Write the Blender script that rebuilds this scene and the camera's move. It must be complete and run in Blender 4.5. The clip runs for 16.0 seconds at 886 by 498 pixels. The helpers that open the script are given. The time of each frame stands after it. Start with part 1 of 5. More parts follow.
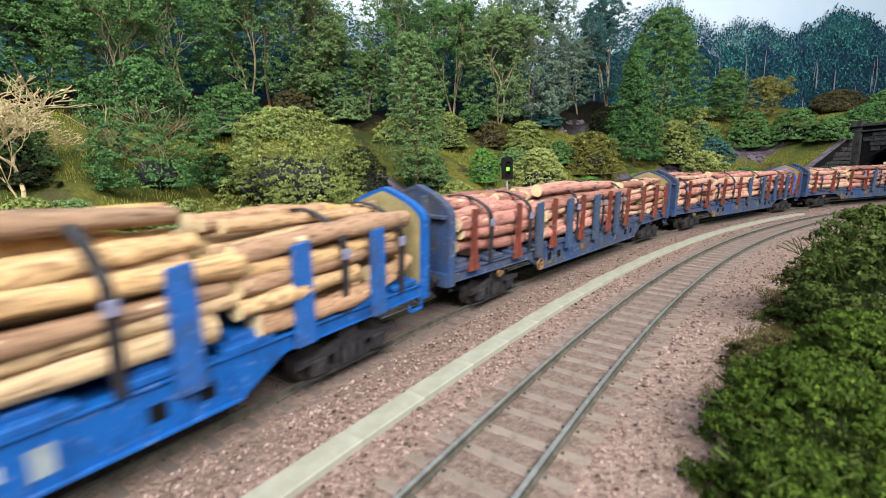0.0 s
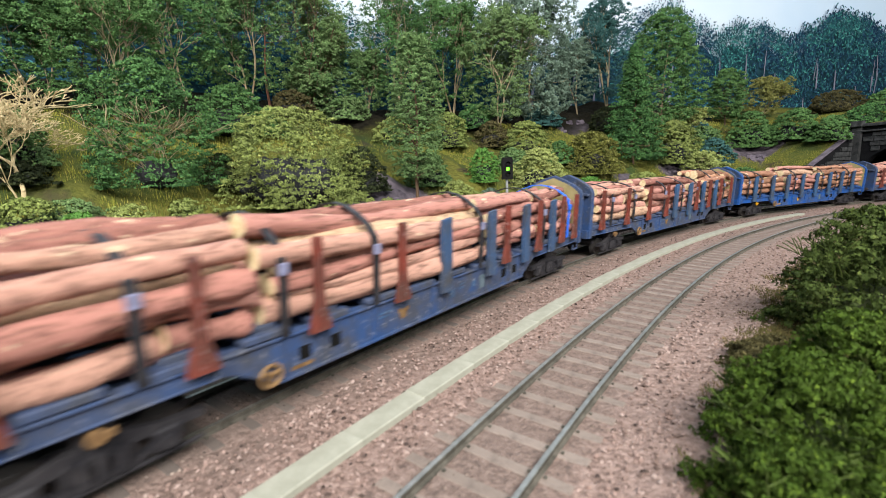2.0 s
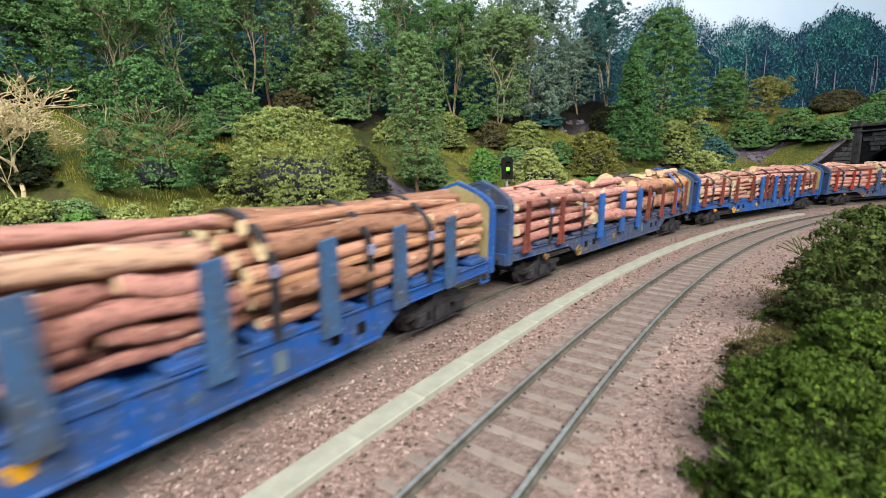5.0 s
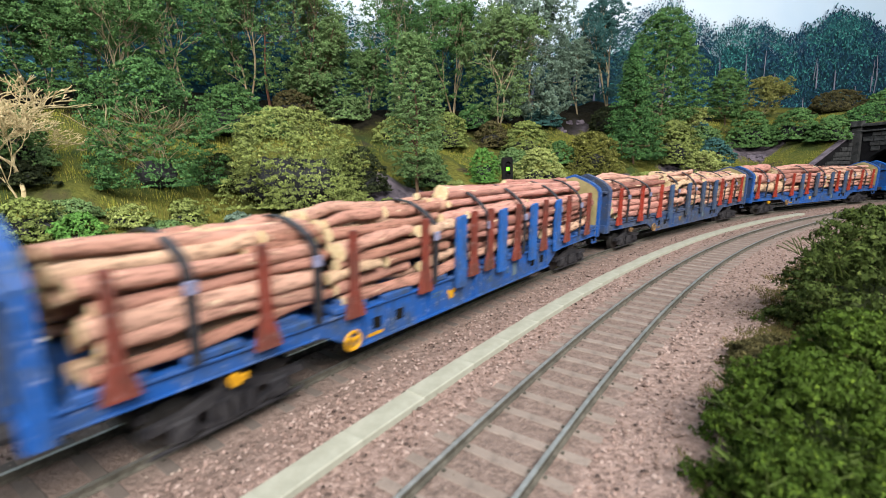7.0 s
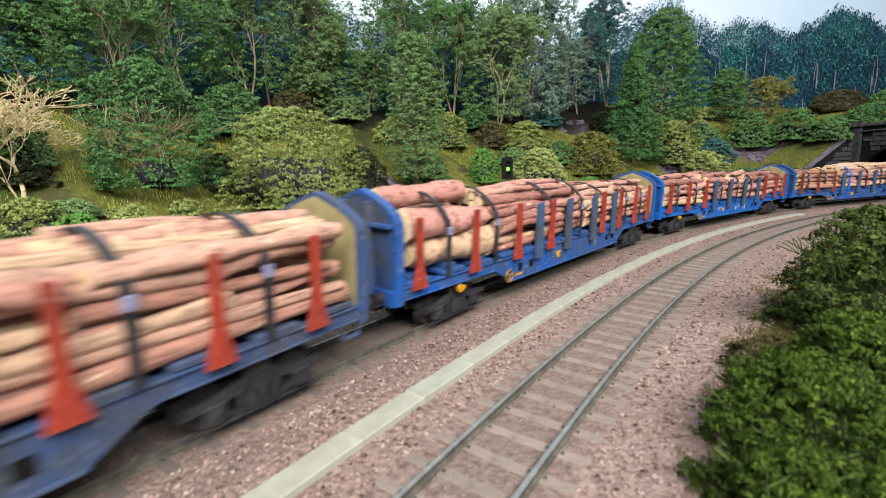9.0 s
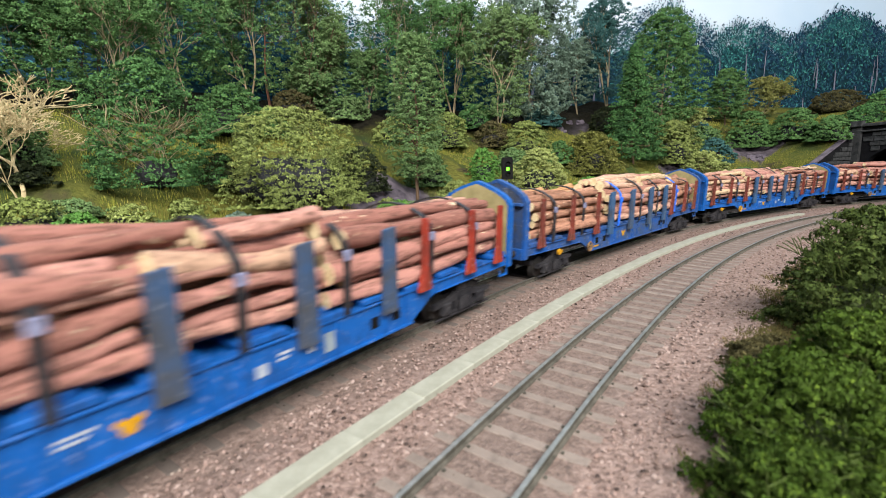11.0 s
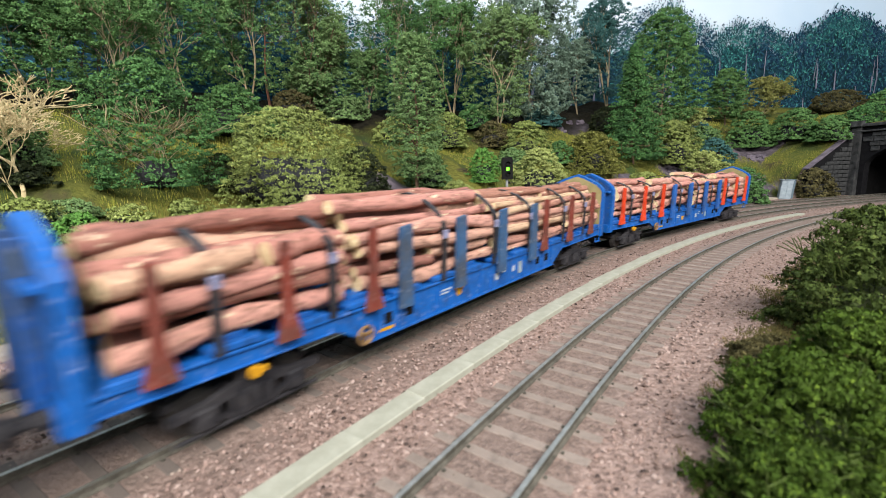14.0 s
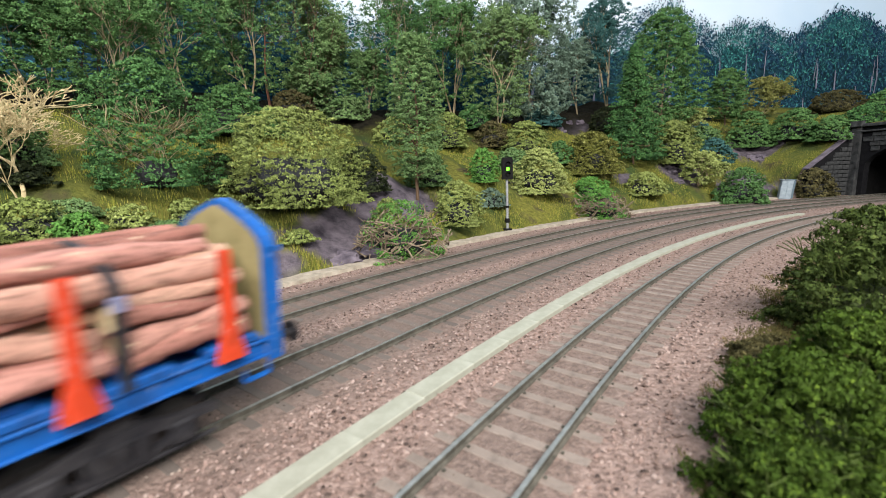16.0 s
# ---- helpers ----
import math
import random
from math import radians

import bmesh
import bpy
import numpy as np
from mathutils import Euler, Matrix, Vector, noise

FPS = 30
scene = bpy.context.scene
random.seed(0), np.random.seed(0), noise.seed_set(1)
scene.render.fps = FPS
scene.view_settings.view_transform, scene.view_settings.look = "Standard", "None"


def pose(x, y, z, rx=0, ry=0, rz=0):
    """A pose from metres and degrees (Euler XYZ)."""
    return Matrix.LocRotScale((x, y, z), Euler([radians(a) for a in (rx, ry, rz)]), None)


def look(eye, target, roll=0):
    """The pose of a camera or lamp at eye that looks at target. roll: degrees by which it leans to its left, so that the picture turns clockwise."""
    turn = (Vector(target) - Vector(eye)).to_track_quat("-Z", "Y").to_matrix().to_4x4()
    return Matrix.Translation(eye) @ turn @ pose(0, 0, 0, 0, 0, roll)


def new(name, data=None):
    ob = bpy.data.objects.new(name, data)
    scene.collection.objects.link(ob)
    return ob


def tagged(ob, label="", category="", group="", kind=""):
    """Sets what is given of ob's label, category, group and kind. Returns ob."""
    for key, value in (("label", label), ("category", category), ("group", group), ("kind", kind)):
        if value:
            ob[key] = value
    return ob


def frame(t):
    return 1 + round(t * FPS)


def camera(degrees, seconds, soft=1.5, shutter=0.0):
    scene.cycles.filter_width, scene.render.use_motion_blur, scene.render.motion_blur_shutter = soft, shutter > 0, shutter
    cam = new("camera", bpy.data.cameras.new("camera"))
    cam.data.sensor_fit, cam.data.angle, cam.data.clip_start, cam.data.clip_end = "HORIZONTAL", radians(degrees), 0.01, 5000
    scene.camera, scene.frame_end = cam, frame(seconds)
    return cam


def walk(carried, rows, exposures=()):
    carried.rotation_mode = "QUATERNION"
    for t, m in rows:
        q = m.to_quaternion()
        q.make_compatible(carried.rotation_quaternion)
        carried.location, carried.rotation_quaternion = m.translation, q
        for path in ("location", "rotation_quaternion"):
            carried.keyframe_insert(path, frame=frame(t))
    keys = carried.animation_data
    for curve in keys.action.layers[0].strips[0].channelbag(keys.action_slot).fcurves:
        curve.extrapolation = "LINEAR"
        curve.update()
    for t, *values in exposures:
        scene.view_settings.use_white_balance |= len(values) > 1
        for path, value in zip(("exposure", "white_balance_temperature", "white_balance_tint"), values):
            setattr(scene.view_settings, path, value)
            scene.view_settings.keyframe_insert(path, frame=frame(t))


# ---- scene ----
# The place is a 1:76 model railway. Lengths below are in centimetres; U turns them into metres.
U = 0.01
SECONDS = 16.0

# ---- camera ----
cam = camera(88.95, SECONDS, soft=0.7, shutter=0.32)
EYE = (0.0, 0.0, 5.70 * U)
CAM_POSE = pose(EYE[0], EYE[1], EYE[2], 90 - 9.684, 0, 0) @ pose(0, 0, 0, 0, 0, -1.977)
walk(cam, [(0.0, CAM_POSE), (SECONDS, CAM_POSE)], exposures=[(0.0, 0.0), (SECONDS, 0.0)])
cam.data.dof.use_dof = True
cam.data.dof.focus_distance = 0.45
cam.data.dof.aperture_fstop = 27.0
# ---- light: a bright layout room, soft light from above ----
world = bpy.data.worlds.new("room_light")
world.use_nodes = True
scene.world = world
world.node_tree.nodes["Background"].inputs[0].default_value = (0.76, 0.88, 1.0, 1)
world.node_tree.nodes["Background"].inputs[1].default_value = 0.40


def room_lamp(name, at, target, size, watts, colour):
    data = bpy.data.lights.new(name, "AREA")
    data.shape, data.size, data.size_y = "RECTANGLE", size[0], size[1]
    data.energy, data.color = watts, colour
    ob = new(name, data)
    ob.matrix_world = look(at, target)
    return ob


room_lamp("ceiling_lamp", (0.30, -0.94, 1.06), (0.0, 0.42, 0.05), (1.7, 0.6), 80.0, (1.0, 0.965, 0.93))


# ---- materials ----
def mat(name, rough=0.7, metal=0.0):
    m = bpy.data.materials.new(name)
    m.use_nodes = True
    nt = m.node_tree
    b = nt.nodes["Principled BSDF"]
    b.inputs["Roughness"].default_value, b.inputs["Metallic"].default_value = rough, metal
    return m, nt, b


def noise_node(nt, scale, detail=4.0, rough=0.6, coord="Object", stretch=None):
    tc = nt.nodes.new("ShaderNodeTexCoord")
    n = nt.nodes.new("ShaderNodeTexNoise")
    n.inputs["Scale"].default_value, n.inputs["Detail"].default_value, n.inputs["Roughness"].default_value = scale, detail, rough
    src = tc.outputs[coord]
    if stretch:
        mp = nt.nodes.new("ShaderNodeMapping")
        mp.inputs["Scale"].default_value = stretch
        nt.links.new(src, mp.inputs[0])
        src = mp.outputs[0]
    nt.links.new(src, n.inputs["Vector"])
    return n.outputs["Fac"]


def ramp(nt, fac, stops):
    r = nt.nodes.new("ShaderNodeValToRGB")
    e = r.color_ramp.elements
    while len(e) < len(stops):
        e.new(0.5)
    for i, (p, c) in enumerate(stops):
        e[i].position, e[i].color = p, (*c, 1)
    nt.links.new(fac, r.inputs[0])
    return r.outputs[0]


def mix(nt, a, b, fac, kind="MIX"):
    m = nt.nodes.new("ShaderNodeMix")
    m.data_type, m.blend_type = "RGBA", kind
    for sock, v in ((m.inputs[0], fac), (m.inputs[6], a), (m.inputs[7], b)):
        if isinstance(v, (int, float)):
            sock.default_value = v
        elif isinstance(v, tuple):
            sock.default_value = (*v, 1)
        else:
            nt.links.new(v, sock)
    return m.outputs[2]


def bump(nt, b, height, strength=0.5, dist=0.001):
    n = nt.nodes.new("ShaderNodeBump")
    n.inputs["Strength"].default_value, n.inputs["Distance"].default_value = strength, dist
    nt.links.new(height, n.inputs["Height"])
    nt.links.new(n.outputs[0], b.inputs["Normal"])


def contrast(nt, fac, lo, hi):
    r = nt.nodes.new("ShaderNodeMapRange")
    r.inputs[1].default_value, r.inputs[2].default_value = lo, hi
    nt.links.new(fac, r.inputs[0])
    return r.outputs[0]


def island(nt):
    return nt.nodes.new("ShaderNodeNewGeometry").outputs["Random Per Island"]


def per_object(nt):
    return nt.nodes.new("ShaderNodeObjectInfo").outputs["Random"]


def painted(name, colour, dirt, amount, rough=0.5):
    """Model paint with weathering in patches and streaks."""
    m, nt, b = mat(name, rough)
    big = contrast(nt, noise_node(nt, 90, 5, 0.65), 0.62 - 0.34 * amount, 0.86 - 0.3 * amount)
    fine = contrast(nt, noise_node(nt, 420, 3, 0.7, stretch=(1, 1, 0.3)), 0.5, 0.85)
    c = mix(nt, colour, dirt, big)
    c = mix(nt, c, tuple(0.6 * v for v in dirt), fine)
    c = mix(nt, c, mix(nt, c, (1, 1, 1), 0.12), contrast(nt, noise_node(nt, 700, 2), 0.6, 0.75))
    nt.links.new(c, b.inputs["Base Color"])
    b.inputs["Specular IOR Level"].default_value = 0.3
    bump(nt, b, noise_node(nt, 900, 3), 0.15, 0.0004)
    return m


def leafy(name, dark, lightc, tint, rough=0.75):
    m, nt, b = mat(name, rough)
    c = ramp(nt, island(nt), ((0.0, dark), (0.55, lightc), (0.9, lightc), (1.0, tint)))
    c = mix(nt, c, dark, contrast(nt, noise_node(nt, 60, 3), 0.48, 0.8))
    c = mix(nt, c, mix(nt, c, tint, 0.3), per_object(nt))
    nt.links.new(c, b.inputs["Base Color"])
    b.inputs["Specular IOR Level"].default_value = 0.12
    return m


LEAF = {
    "deep": leafy("leaf_deep_green", (0.020, 0.052, 0.021), (0.066, 0.162, 0.048), (0.147, 0.245, 0.076)),
    "mid": leafy("leaf_mid_green", (0.032, 0.068, 0.028), (0.102, 0.200, 0.063), (0.236, 0.307, 0.127)),
    "fresh": leafy("leaf_fresh_green", (0.029, 0.081, 0.020), (0.090, 0.227, 0.045), (0.163, 0.325, 0.065)),
    "olive": leafy("leaf_olive_green", (0.051, 0.068, 0.024), (0.190, 0.242, 0.063), (0.351, 0.393, 0.125)),
    "lime": leafy("leaf_lime_green", (0.084, 0.103, 0.030), (0.252, 0.307, 0.085), (0.420, 0.454, 0.171)),
    "yellow": leafy("leaf_yellow_green", (0.041, 0.043, 0.011), (0.143, 0.148, 0.032), (0.313, 0.312, 0.108)),
    "grey": leafy("leaf_grey_green", (0.045, 0.076, 0.052), (0.137, 0.204, 0.147), (0.226, 0.306, 0.241)),
    "bluegreen": leafy("leaf_blue_green", (0.016, 0.057, 0.057), (0.049, 0.130, 0.122), (0.098, 0.211, 0.179)),
    "brown": leafy("leaf_brown", (0.022, 0.021, 0.010), (0.074, 0.065, 0.026), (0.146, 0.129, 0.052)),
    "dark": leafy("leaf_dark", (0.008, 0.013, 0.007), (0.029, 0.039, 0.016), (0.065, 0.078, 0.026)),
    "straw": leafy("twig_straw", (0.30, 0.23, 0.11), (0.54, 0.44, 0.25), (0.70, 0.60, 0.38)),
    "bright": leafy("leaf_bright_green", (0.005, 0.010, 0.002), (0.027, 0.056, 0.006), (0.098, 0.152, 0.017)),
    "hedge": leafy("leaf_hedge_green", (0.006, 0.013, 0.003), (0.033, 0.056, 0.010), (0.129, 0.166, 0.042)),
}


def plain_noise(name, dark, lightc, scale, rough=0.85, bumps=0.5, dist=0.001, metal=0.0, stretch=None):
    m, nt, b = mat(name, rough, metal)
    c = ramp(nt, noise_node(nt, scale, 5, 0.65, stretch=stretch), ((0.3, dark), (0.7, lightc)))
    c = mix(nt, c, dark, contrast(nt, noise_node(nt, scale * 0.17, 3), 0.5, 0.9))
    nt.links.new(c, b.inputs["Base Color"])
    b.inputs["Specular IOR Level"].default_value = 0.5 if metal or rough < 0.5 else 0.12
    bump(nt, b, noise_node(nt, scale * 2, 4), bumps, dist)
    return m


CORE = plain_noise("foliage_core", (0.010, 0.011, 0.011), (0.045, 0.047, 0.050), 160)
BARK = plain_noise("bark_brown", (0.05, 0.032, 0.02), (0.17, 0.11, 0.07), 220, stretch=(1, 1, 0.2))
RED_BARK = plain_noise("bark_reddish", (0.06, 0.028, 0.018), (0.20, 0.10, 0.065), 220, stretch=(1, 1, 0.2))
DEAD_WOOD = plain_noise("dead_wood", (0.07, 0.05, 0.035), (0.30, 0.24, 0.17), 260)
PALE_BARK = plain_noise("bark_pale", (0.16, 0.125, 0.075), (0.42, 0.35, 0.22), 220, stretch=(1, 1, 0.2))
ROCK = plain_noise("rock_purple_grey", (0.035, 0.03, 0.04), (0.19, 0.16, 0.19), 70, 0.9, 0.8, 0.002)
STONE = plain_noise("tunnel_stone", (0.010, 0.011, 0.012), (0.065, 0.066, 0.066), 120, 0.9, 0.8, 0.001)
MORTAR = plain_noise("tunnel_mortar", (0.003, 0.003, 0.004), (0.010, 0.010, 0.011), 150)
# near black: shade inside the tunnel and frame openings, put into the colour
DARK_INSIDE = plain_noise("dark_inside", (0.003, 0.003, 0.003), (0.010, 0.010, 0.010), 90, 0.95)
CONCRETE = plain_noise("trough_concrete", (0.239, 0.242, 0.193), (0.331, 0.334, 0.277), 130, 0.85, 0.2, 0.0004)
VERGE = plain_noise("verge_edging", (0.20, 0.17, 0.13), (0.42, 0.37, 0.30), 160)
RAIL_TOP = plain_noise("rail_steel", (0.24, 0.24, 0.22), (0.42, 0.42, 0.39), 300, 0.38, 0.1, 0.0002, 0.8)
RAIL_SIDE = plain_noise("rail_rust", (0.045, 0.042, 0.034), (0.12, 0.11, 0.09), 300, 0.8)
IRON = plain_noise("wagon_iron", (0.011, 0.011, 0.014), (0.050, 0.047, 0.049), 260, 0.55, 0.3, 0.0003)
WHEEL = plain_noise("wheel_steel", (0.02, 0.018, 0.018), (0.09, 0.085, 0.08), 240, 0.5, 0.3, 0.0003, 0.4)
YELLOW = plain_noise("yellow_paint", (0.36, 0.17, 0.01), (0.62, 0.33, 0.02), 500, 0.5, 0.2, 0.0002)
RUSTY = plain_noise("rusty_brown_paint", (0.10, 0.055, 0.025), (0.27, 0.17, 0.08), 500, 0.6, 0.2, 0.0002)
WHITE = plain_noise("white_paint", (0.22, 0.26, 0.32), (0.45, 0.48, 0.52), 500, 0.5, 0.1, 0.0002)
TAN = plain_noise("bulkhead_ply", (0.20, 0.165, 0.075), (0.34, 0.28, 0.14), 140, 0.7, 0.2, 0.0003)
STRAP = plain_noise("strap_black", (0.006, 0.006, 0.008), (0.028, 0.028, 0.033), 500, 0.45, 0.1, 0.0002)
STRAP_BLUE = plain_noise("strap_blue", (0.01, 0.10, 0.55), (0.02, 0.16, 0.80), 500, 0.4, 0.1, 0.0002)
STRAP_GREY = plain_noise("strap_buckle", (0.10, 0.10, 0.16), (0.25, 0.26, 0.38), 500, 0.4, 0.1, 0.0002)
BLACK = plain_noise("signal_black", (0.003, 0.003, 0.003), (0.010, 0.010, 0.010), 400, 0.75, 0.1, 0.0002)
SILVER = plain_noise("post_silver", (0.22, 0.225, 0.24), (0.38, 0.39, 0.41), 400, 0.45, 0.1, 0.0002, 0.3)
CABINET = plain_noise("cabinet_grey", (0.18, 0.22, 0.25), (0.30, 0.35, 0.38), 200, 0.6, 0.1, 0.0002)
CABINET_DARK = plain_noise("cabinet_blue_grey", (0.07, 0.10, 0.12), (0.13, 0.17, 0.20), 200, 0.6, 0.1, 0.0002)

BLUES = {
    "clean": painted("wagon_blue_clean", (0.004, 0.085, 0.33), (0.012, 0.04, 0.13), 0.25),
    "worn": painted("wagon_blue_worn", (0.009, 0.071, 0.278), (0.039, 0.061, 0.104), 0.55),
    "dirty": painted("wagon_blue_dirty", (0.021, 0.059, 0.168), (0.052, 0.059, 0.081), 0.8, 0.65),
}
SLATES = {
    "clean": painted("post_slate_clean", (0.032, 0.085, 0.18), (0.05, 0.055, 0.065), 0.5),
    "worn": painted("post_slate_worn", (0.034, 0.072, 0.15), (0.055, 0.056, 0.06), 0.6),
    "blue": painted("post_blue", (0.014, 0.09, 0.32), (0.035, 0.055, 0.10), 0.4),
}
REDS = {
    "orange": painted("post_orange_red", (0.52, 0.050, 0.016), (0.35, 0.05, 0.02), 0.2),
    "red": painted("post_red", (0.270, 0.034, 0.019), (0.128, 0.030, 0.022), 0.4),
    "oxide": painted("post_oxide", (0.17, 0.038, 0.026), (0.085, 0.04, 0.032), 0.6),
}


def log_noise(nt, scale, stretch, detail=4):
    """Noise along a log, different on every log."""
    tc, mp, n = nt.nodes.new("ShaderNodeTexCoord"), nt.nodes.new("ShaderNodeMapping"), nt.nodes.new("ShaderNodeTexNoise")
    n.noise_dimensions = "4D"
    n.inputs["Scale"].default_value, n.inputs["Detail"].default_value, n.inputs["Roughness"].default_value = scale, detail, 0.65
    mp.inputs["Scale"].default_value = stretch
    w = nt.nodes.new("ShaderNodeMath")
    w.operation = "MULTIPLY"
    w.inputs[1].default_value = 90.0
    nt.links.new(per_object(nt), w.inputs[0])
    nt.links.new(w.outputs[0], n.inputs["W"])
    nt.links.new(tc.outputs["Object"], mp.inputs[0])
    nt.links.new(mp.outputs[0], n.inputs["Vector"])
    return n.outputs["Fac"]


def log_bark(name, stops):
    m, nt, b = mat(name, 0.85)
    c = ramp(nt, per_object(nt), stops)
    c = mix(nt, c, mix(nt, c, (0.06, 0.03, 0.02), 0.85), contrast(nt, log_noise(nt, 1.9, (7, 1.3, 1.3), 7), 0.48, 0.68))
    c = mix(nt, c, mix(nt, c, (0.5, 0.30, 0.2), 0.5), contrast(nt, log_noise(nt, 5, (3, 1.4, 1.4), 5), 0.55, 0.7))
    c = mix(nt, c, (0.68, 0.52, 0.36), contrast(nt, log_noise(nt, 1.3, (6, 1, 1), 4), 0.62, 0.655))
    nt.links.new(c, b.inputs["Base Color"])
    b.inputs["Specular IOR Level"].default_value = 0.25
    bump(nt, b, log_noise(nt, 6, (7, 1.6, 1.6), 5), 0.8, 0.0008)
    return m


LOGS = {
    "pink": log_bark("log_bark_pink", ((0.0, (0.248, 0.106, 0.083)), (0.3, (0.405, 0.184, 0.147)), (0.6, (0.497, 0.244, 0.202)), (0.88, (0.515, 0.294, 0.221)), (1.0, (0.534, 0.368, 0.230)))),
    "brown": log_bark("log_bark_brown", ((0.0, (0.225, 0.113, 0.065)), (0.5, (0.387, 0.194, 0.126)), (0.8, (0.486, 0.252, 0.162)), (1.0, (0.540, 0.288, 0.135)))),
    "mixed": log_bark("log_bark_mixed", ((0.0, (0.31, 0.145, 0.10)), (0.4, (0.46, 0.235, 0.18)), (0.7, (0.54, 0.32, 0.24)), (1.0, (0.60, 0.44, 0.27)))),
    "straw": log_bark("log_bark_straw", ((0.0, (0.341, 0.226, 0.149)), (0.25, (0.430, 0.258, 0.155)), (0.5, (0.645, 0.435, 0.228)), (0.75, (0.645, 0.367, 0.141)), (1.0, (0.577, 0.473, 0.322)))),
}
LOG_END = plain_noise("log_cut_end", (0.52, 0.38, 0.20), (0.80, 0.68, 0.44), 3, 0.85, 0.3, 0.0004)


def ballast_material():
    m, nt, b = mat("ballast_bed", 0.9)
    b.inputs["Specular IOR Level"].default_value = 0.2
    c = ramp(nt, noise_node(nt, 480, 3, 0.75), ((0.25, (0.045, 0.032, 0.027)), (0.5, (0.226, 0.156, 0.131)), (0.78, (0.374, 0.281, 0.242))))
    c = mix(nt, c, (0.217, 0.158, 0.138), contrast(nt, noise_node(nt, 30, 3), 0.5, 0.85))
    at = nt.nodes.new("ShaderNodeAttribute")
    at.attribute_name = "dirt"
    c = mix(nt, c, mix(nt, c, (0.11, 0.086, 0.073), 0.7), at.outputs["Fac"])
    nt.links.new(c, b.inputs["Base Color"])
    bump(nt, b, noise_node(nt, 520, 3, 0.8), 0.9, 0.0012)
    return m


def stone_material(name, stops):
    m, nt, b = mat(name, 0.9)
    c = ramp(nt, island(nt), stops)
    nt.links.new(c, b.inputs["Base Color"])
    b.inputs["Specular IOR Level"].default_value = 0.15
    return m


BALLAST = ballast_material()
CHIPS = stone_material("ballast_chips", ((0.0, (0.037, 0.027, 0.024)), (0.12, (0.104, 0.074, 0.062)), (0.4, (0.215, 0.147, 0.124)), (0.75, (0.279, 0.201, 0.173)), (1.0, (0.321, 0.250, 0.221))))
CHIPS_DIRTY = stone_material("ballast_chips_dirty", ((0.0, (0.045, 0.036, 0.03)), (0.4, (0.14, 0.105, 0.086)), (0.8, (0.22, 0.168, 0.14)), (1.0, (0.30, 0.24, 0.20))))


def sleeper_material(name, dark, pale):
    m, nt, b = mat(name, 0.9)
    c = ramp(nt, per_object(nt), ((0.0, dark), (1.0, pale)))
    c = mix(nt, c, (0.10, 0.08, 0.068), contrast(nt, noise_node(nt, 260, 5, 0.7), 0.45, 0.8))
    nt.links.new(c, b.inputs["Base Color"])
    bump(nt, b, noise_node(nt, 700, 3), 0.4, 0.0005)
    return m


SLEEPER = sleeper_material("sleeper_concrete", (0.162, 0.128, 0.106), (0.212, 0.170, 0.143))
SLEEPER_OILY = sleeper_material("sleeper_oily", (0.085, 0.068, 0.058), (0.125, 0.10, 0.085))


def bank_material():
    """Bank of scatter grass with bare soil and moss."""
    m, nt, b = mat("bank_scatter", 0.95)
    b.inputs["Specular IOR Level"].default_value = 0.1
    c = ramp(nt, noise_node(nt, 260, 4, 0.75), ((0.25, (0.045, 0.045, 0.012)), (0.5, (0.125, 0.125, 0.026)), (0.75, (0.22, 0.195, 0.045))))
    c = mix(nt, c, (0.04, 0.062, 0.018), contrast(nt, noise_node(nt, 16, 4), 0.42, 0.62))
    c = mix(nt, c, (0.055, 0.042, 0.03), contrast(nt, noise_node(nt, 24, 5), 0.56, 0.68))
    at = nt.nodes.new("ShaderNodeAttribute")
    at.attribute_name = "rock"
    rock = ramp(nt, noise_node(nt, 90, 5), ((0.3, (0.035, 0.03, 0.038)), (0.7, (0.16, 0.135, 0.155))))
    c = mix(nt, c, rock, at.outputs["Fac"])
    # painted shade: the bank's ground goes near black among the trees
    sh = nt.nodes.new("ShaderNodeAttribute")
    sh.attribute_name = "wood_shade"
    c = mix(nt, c, ramp(nt, noise_node(nt, 200, 4), ((0.3, (0.003, 0.003, 0.002)), (0.7, (0.018, 0.016, 0.009)))), sh.outputs["Fac"])
    nt.links.new(c, b.inputs["Base Color"])
    bump(nt, b, noise_node(nt, 330, 4, 0.8), 0.9, 0.002)
    return m


BANK = bank_material()
SOIL = plain_noise("verge_soil", (0.030, 0.025, 0.010), (0.115, 0.090, 0.034), 150, 0.95, 0.9, 0.002)


def blade_material(name, stops):
    m, nt, b = mat(name, 0.8)
    c = ramp(nt, island(nt), stops)
    c = mix(nt, c, (0.06, 0.075, 0.02), contrast(nt, noise_node(nt, 14, 3), 0.48, 0.7))
    nt.links.new(c, b.inputs["Base Color"])
    b.inputs["Specular IOR Level"].default_value = 0.2
    return m


GRASS = blade_material("static_grass", ((0.0, (0.07, 0.10, 0.018)), (0.4, (0.17, 0.19, 0.028)), (0.8, (0.31, 0.285, 0.045)), (1.0, (0.42, 0.36, 0.10))))

DRY_GRASS = blade_material("dry_grass", ((0.0, (0.030, 0.027, 0.008)), (0.5, (0.090, 0.072, 0.021)), (0.85, (0.144, 0.102, 0.036)), (1.0, (0.180, 0.156, 0.054))))


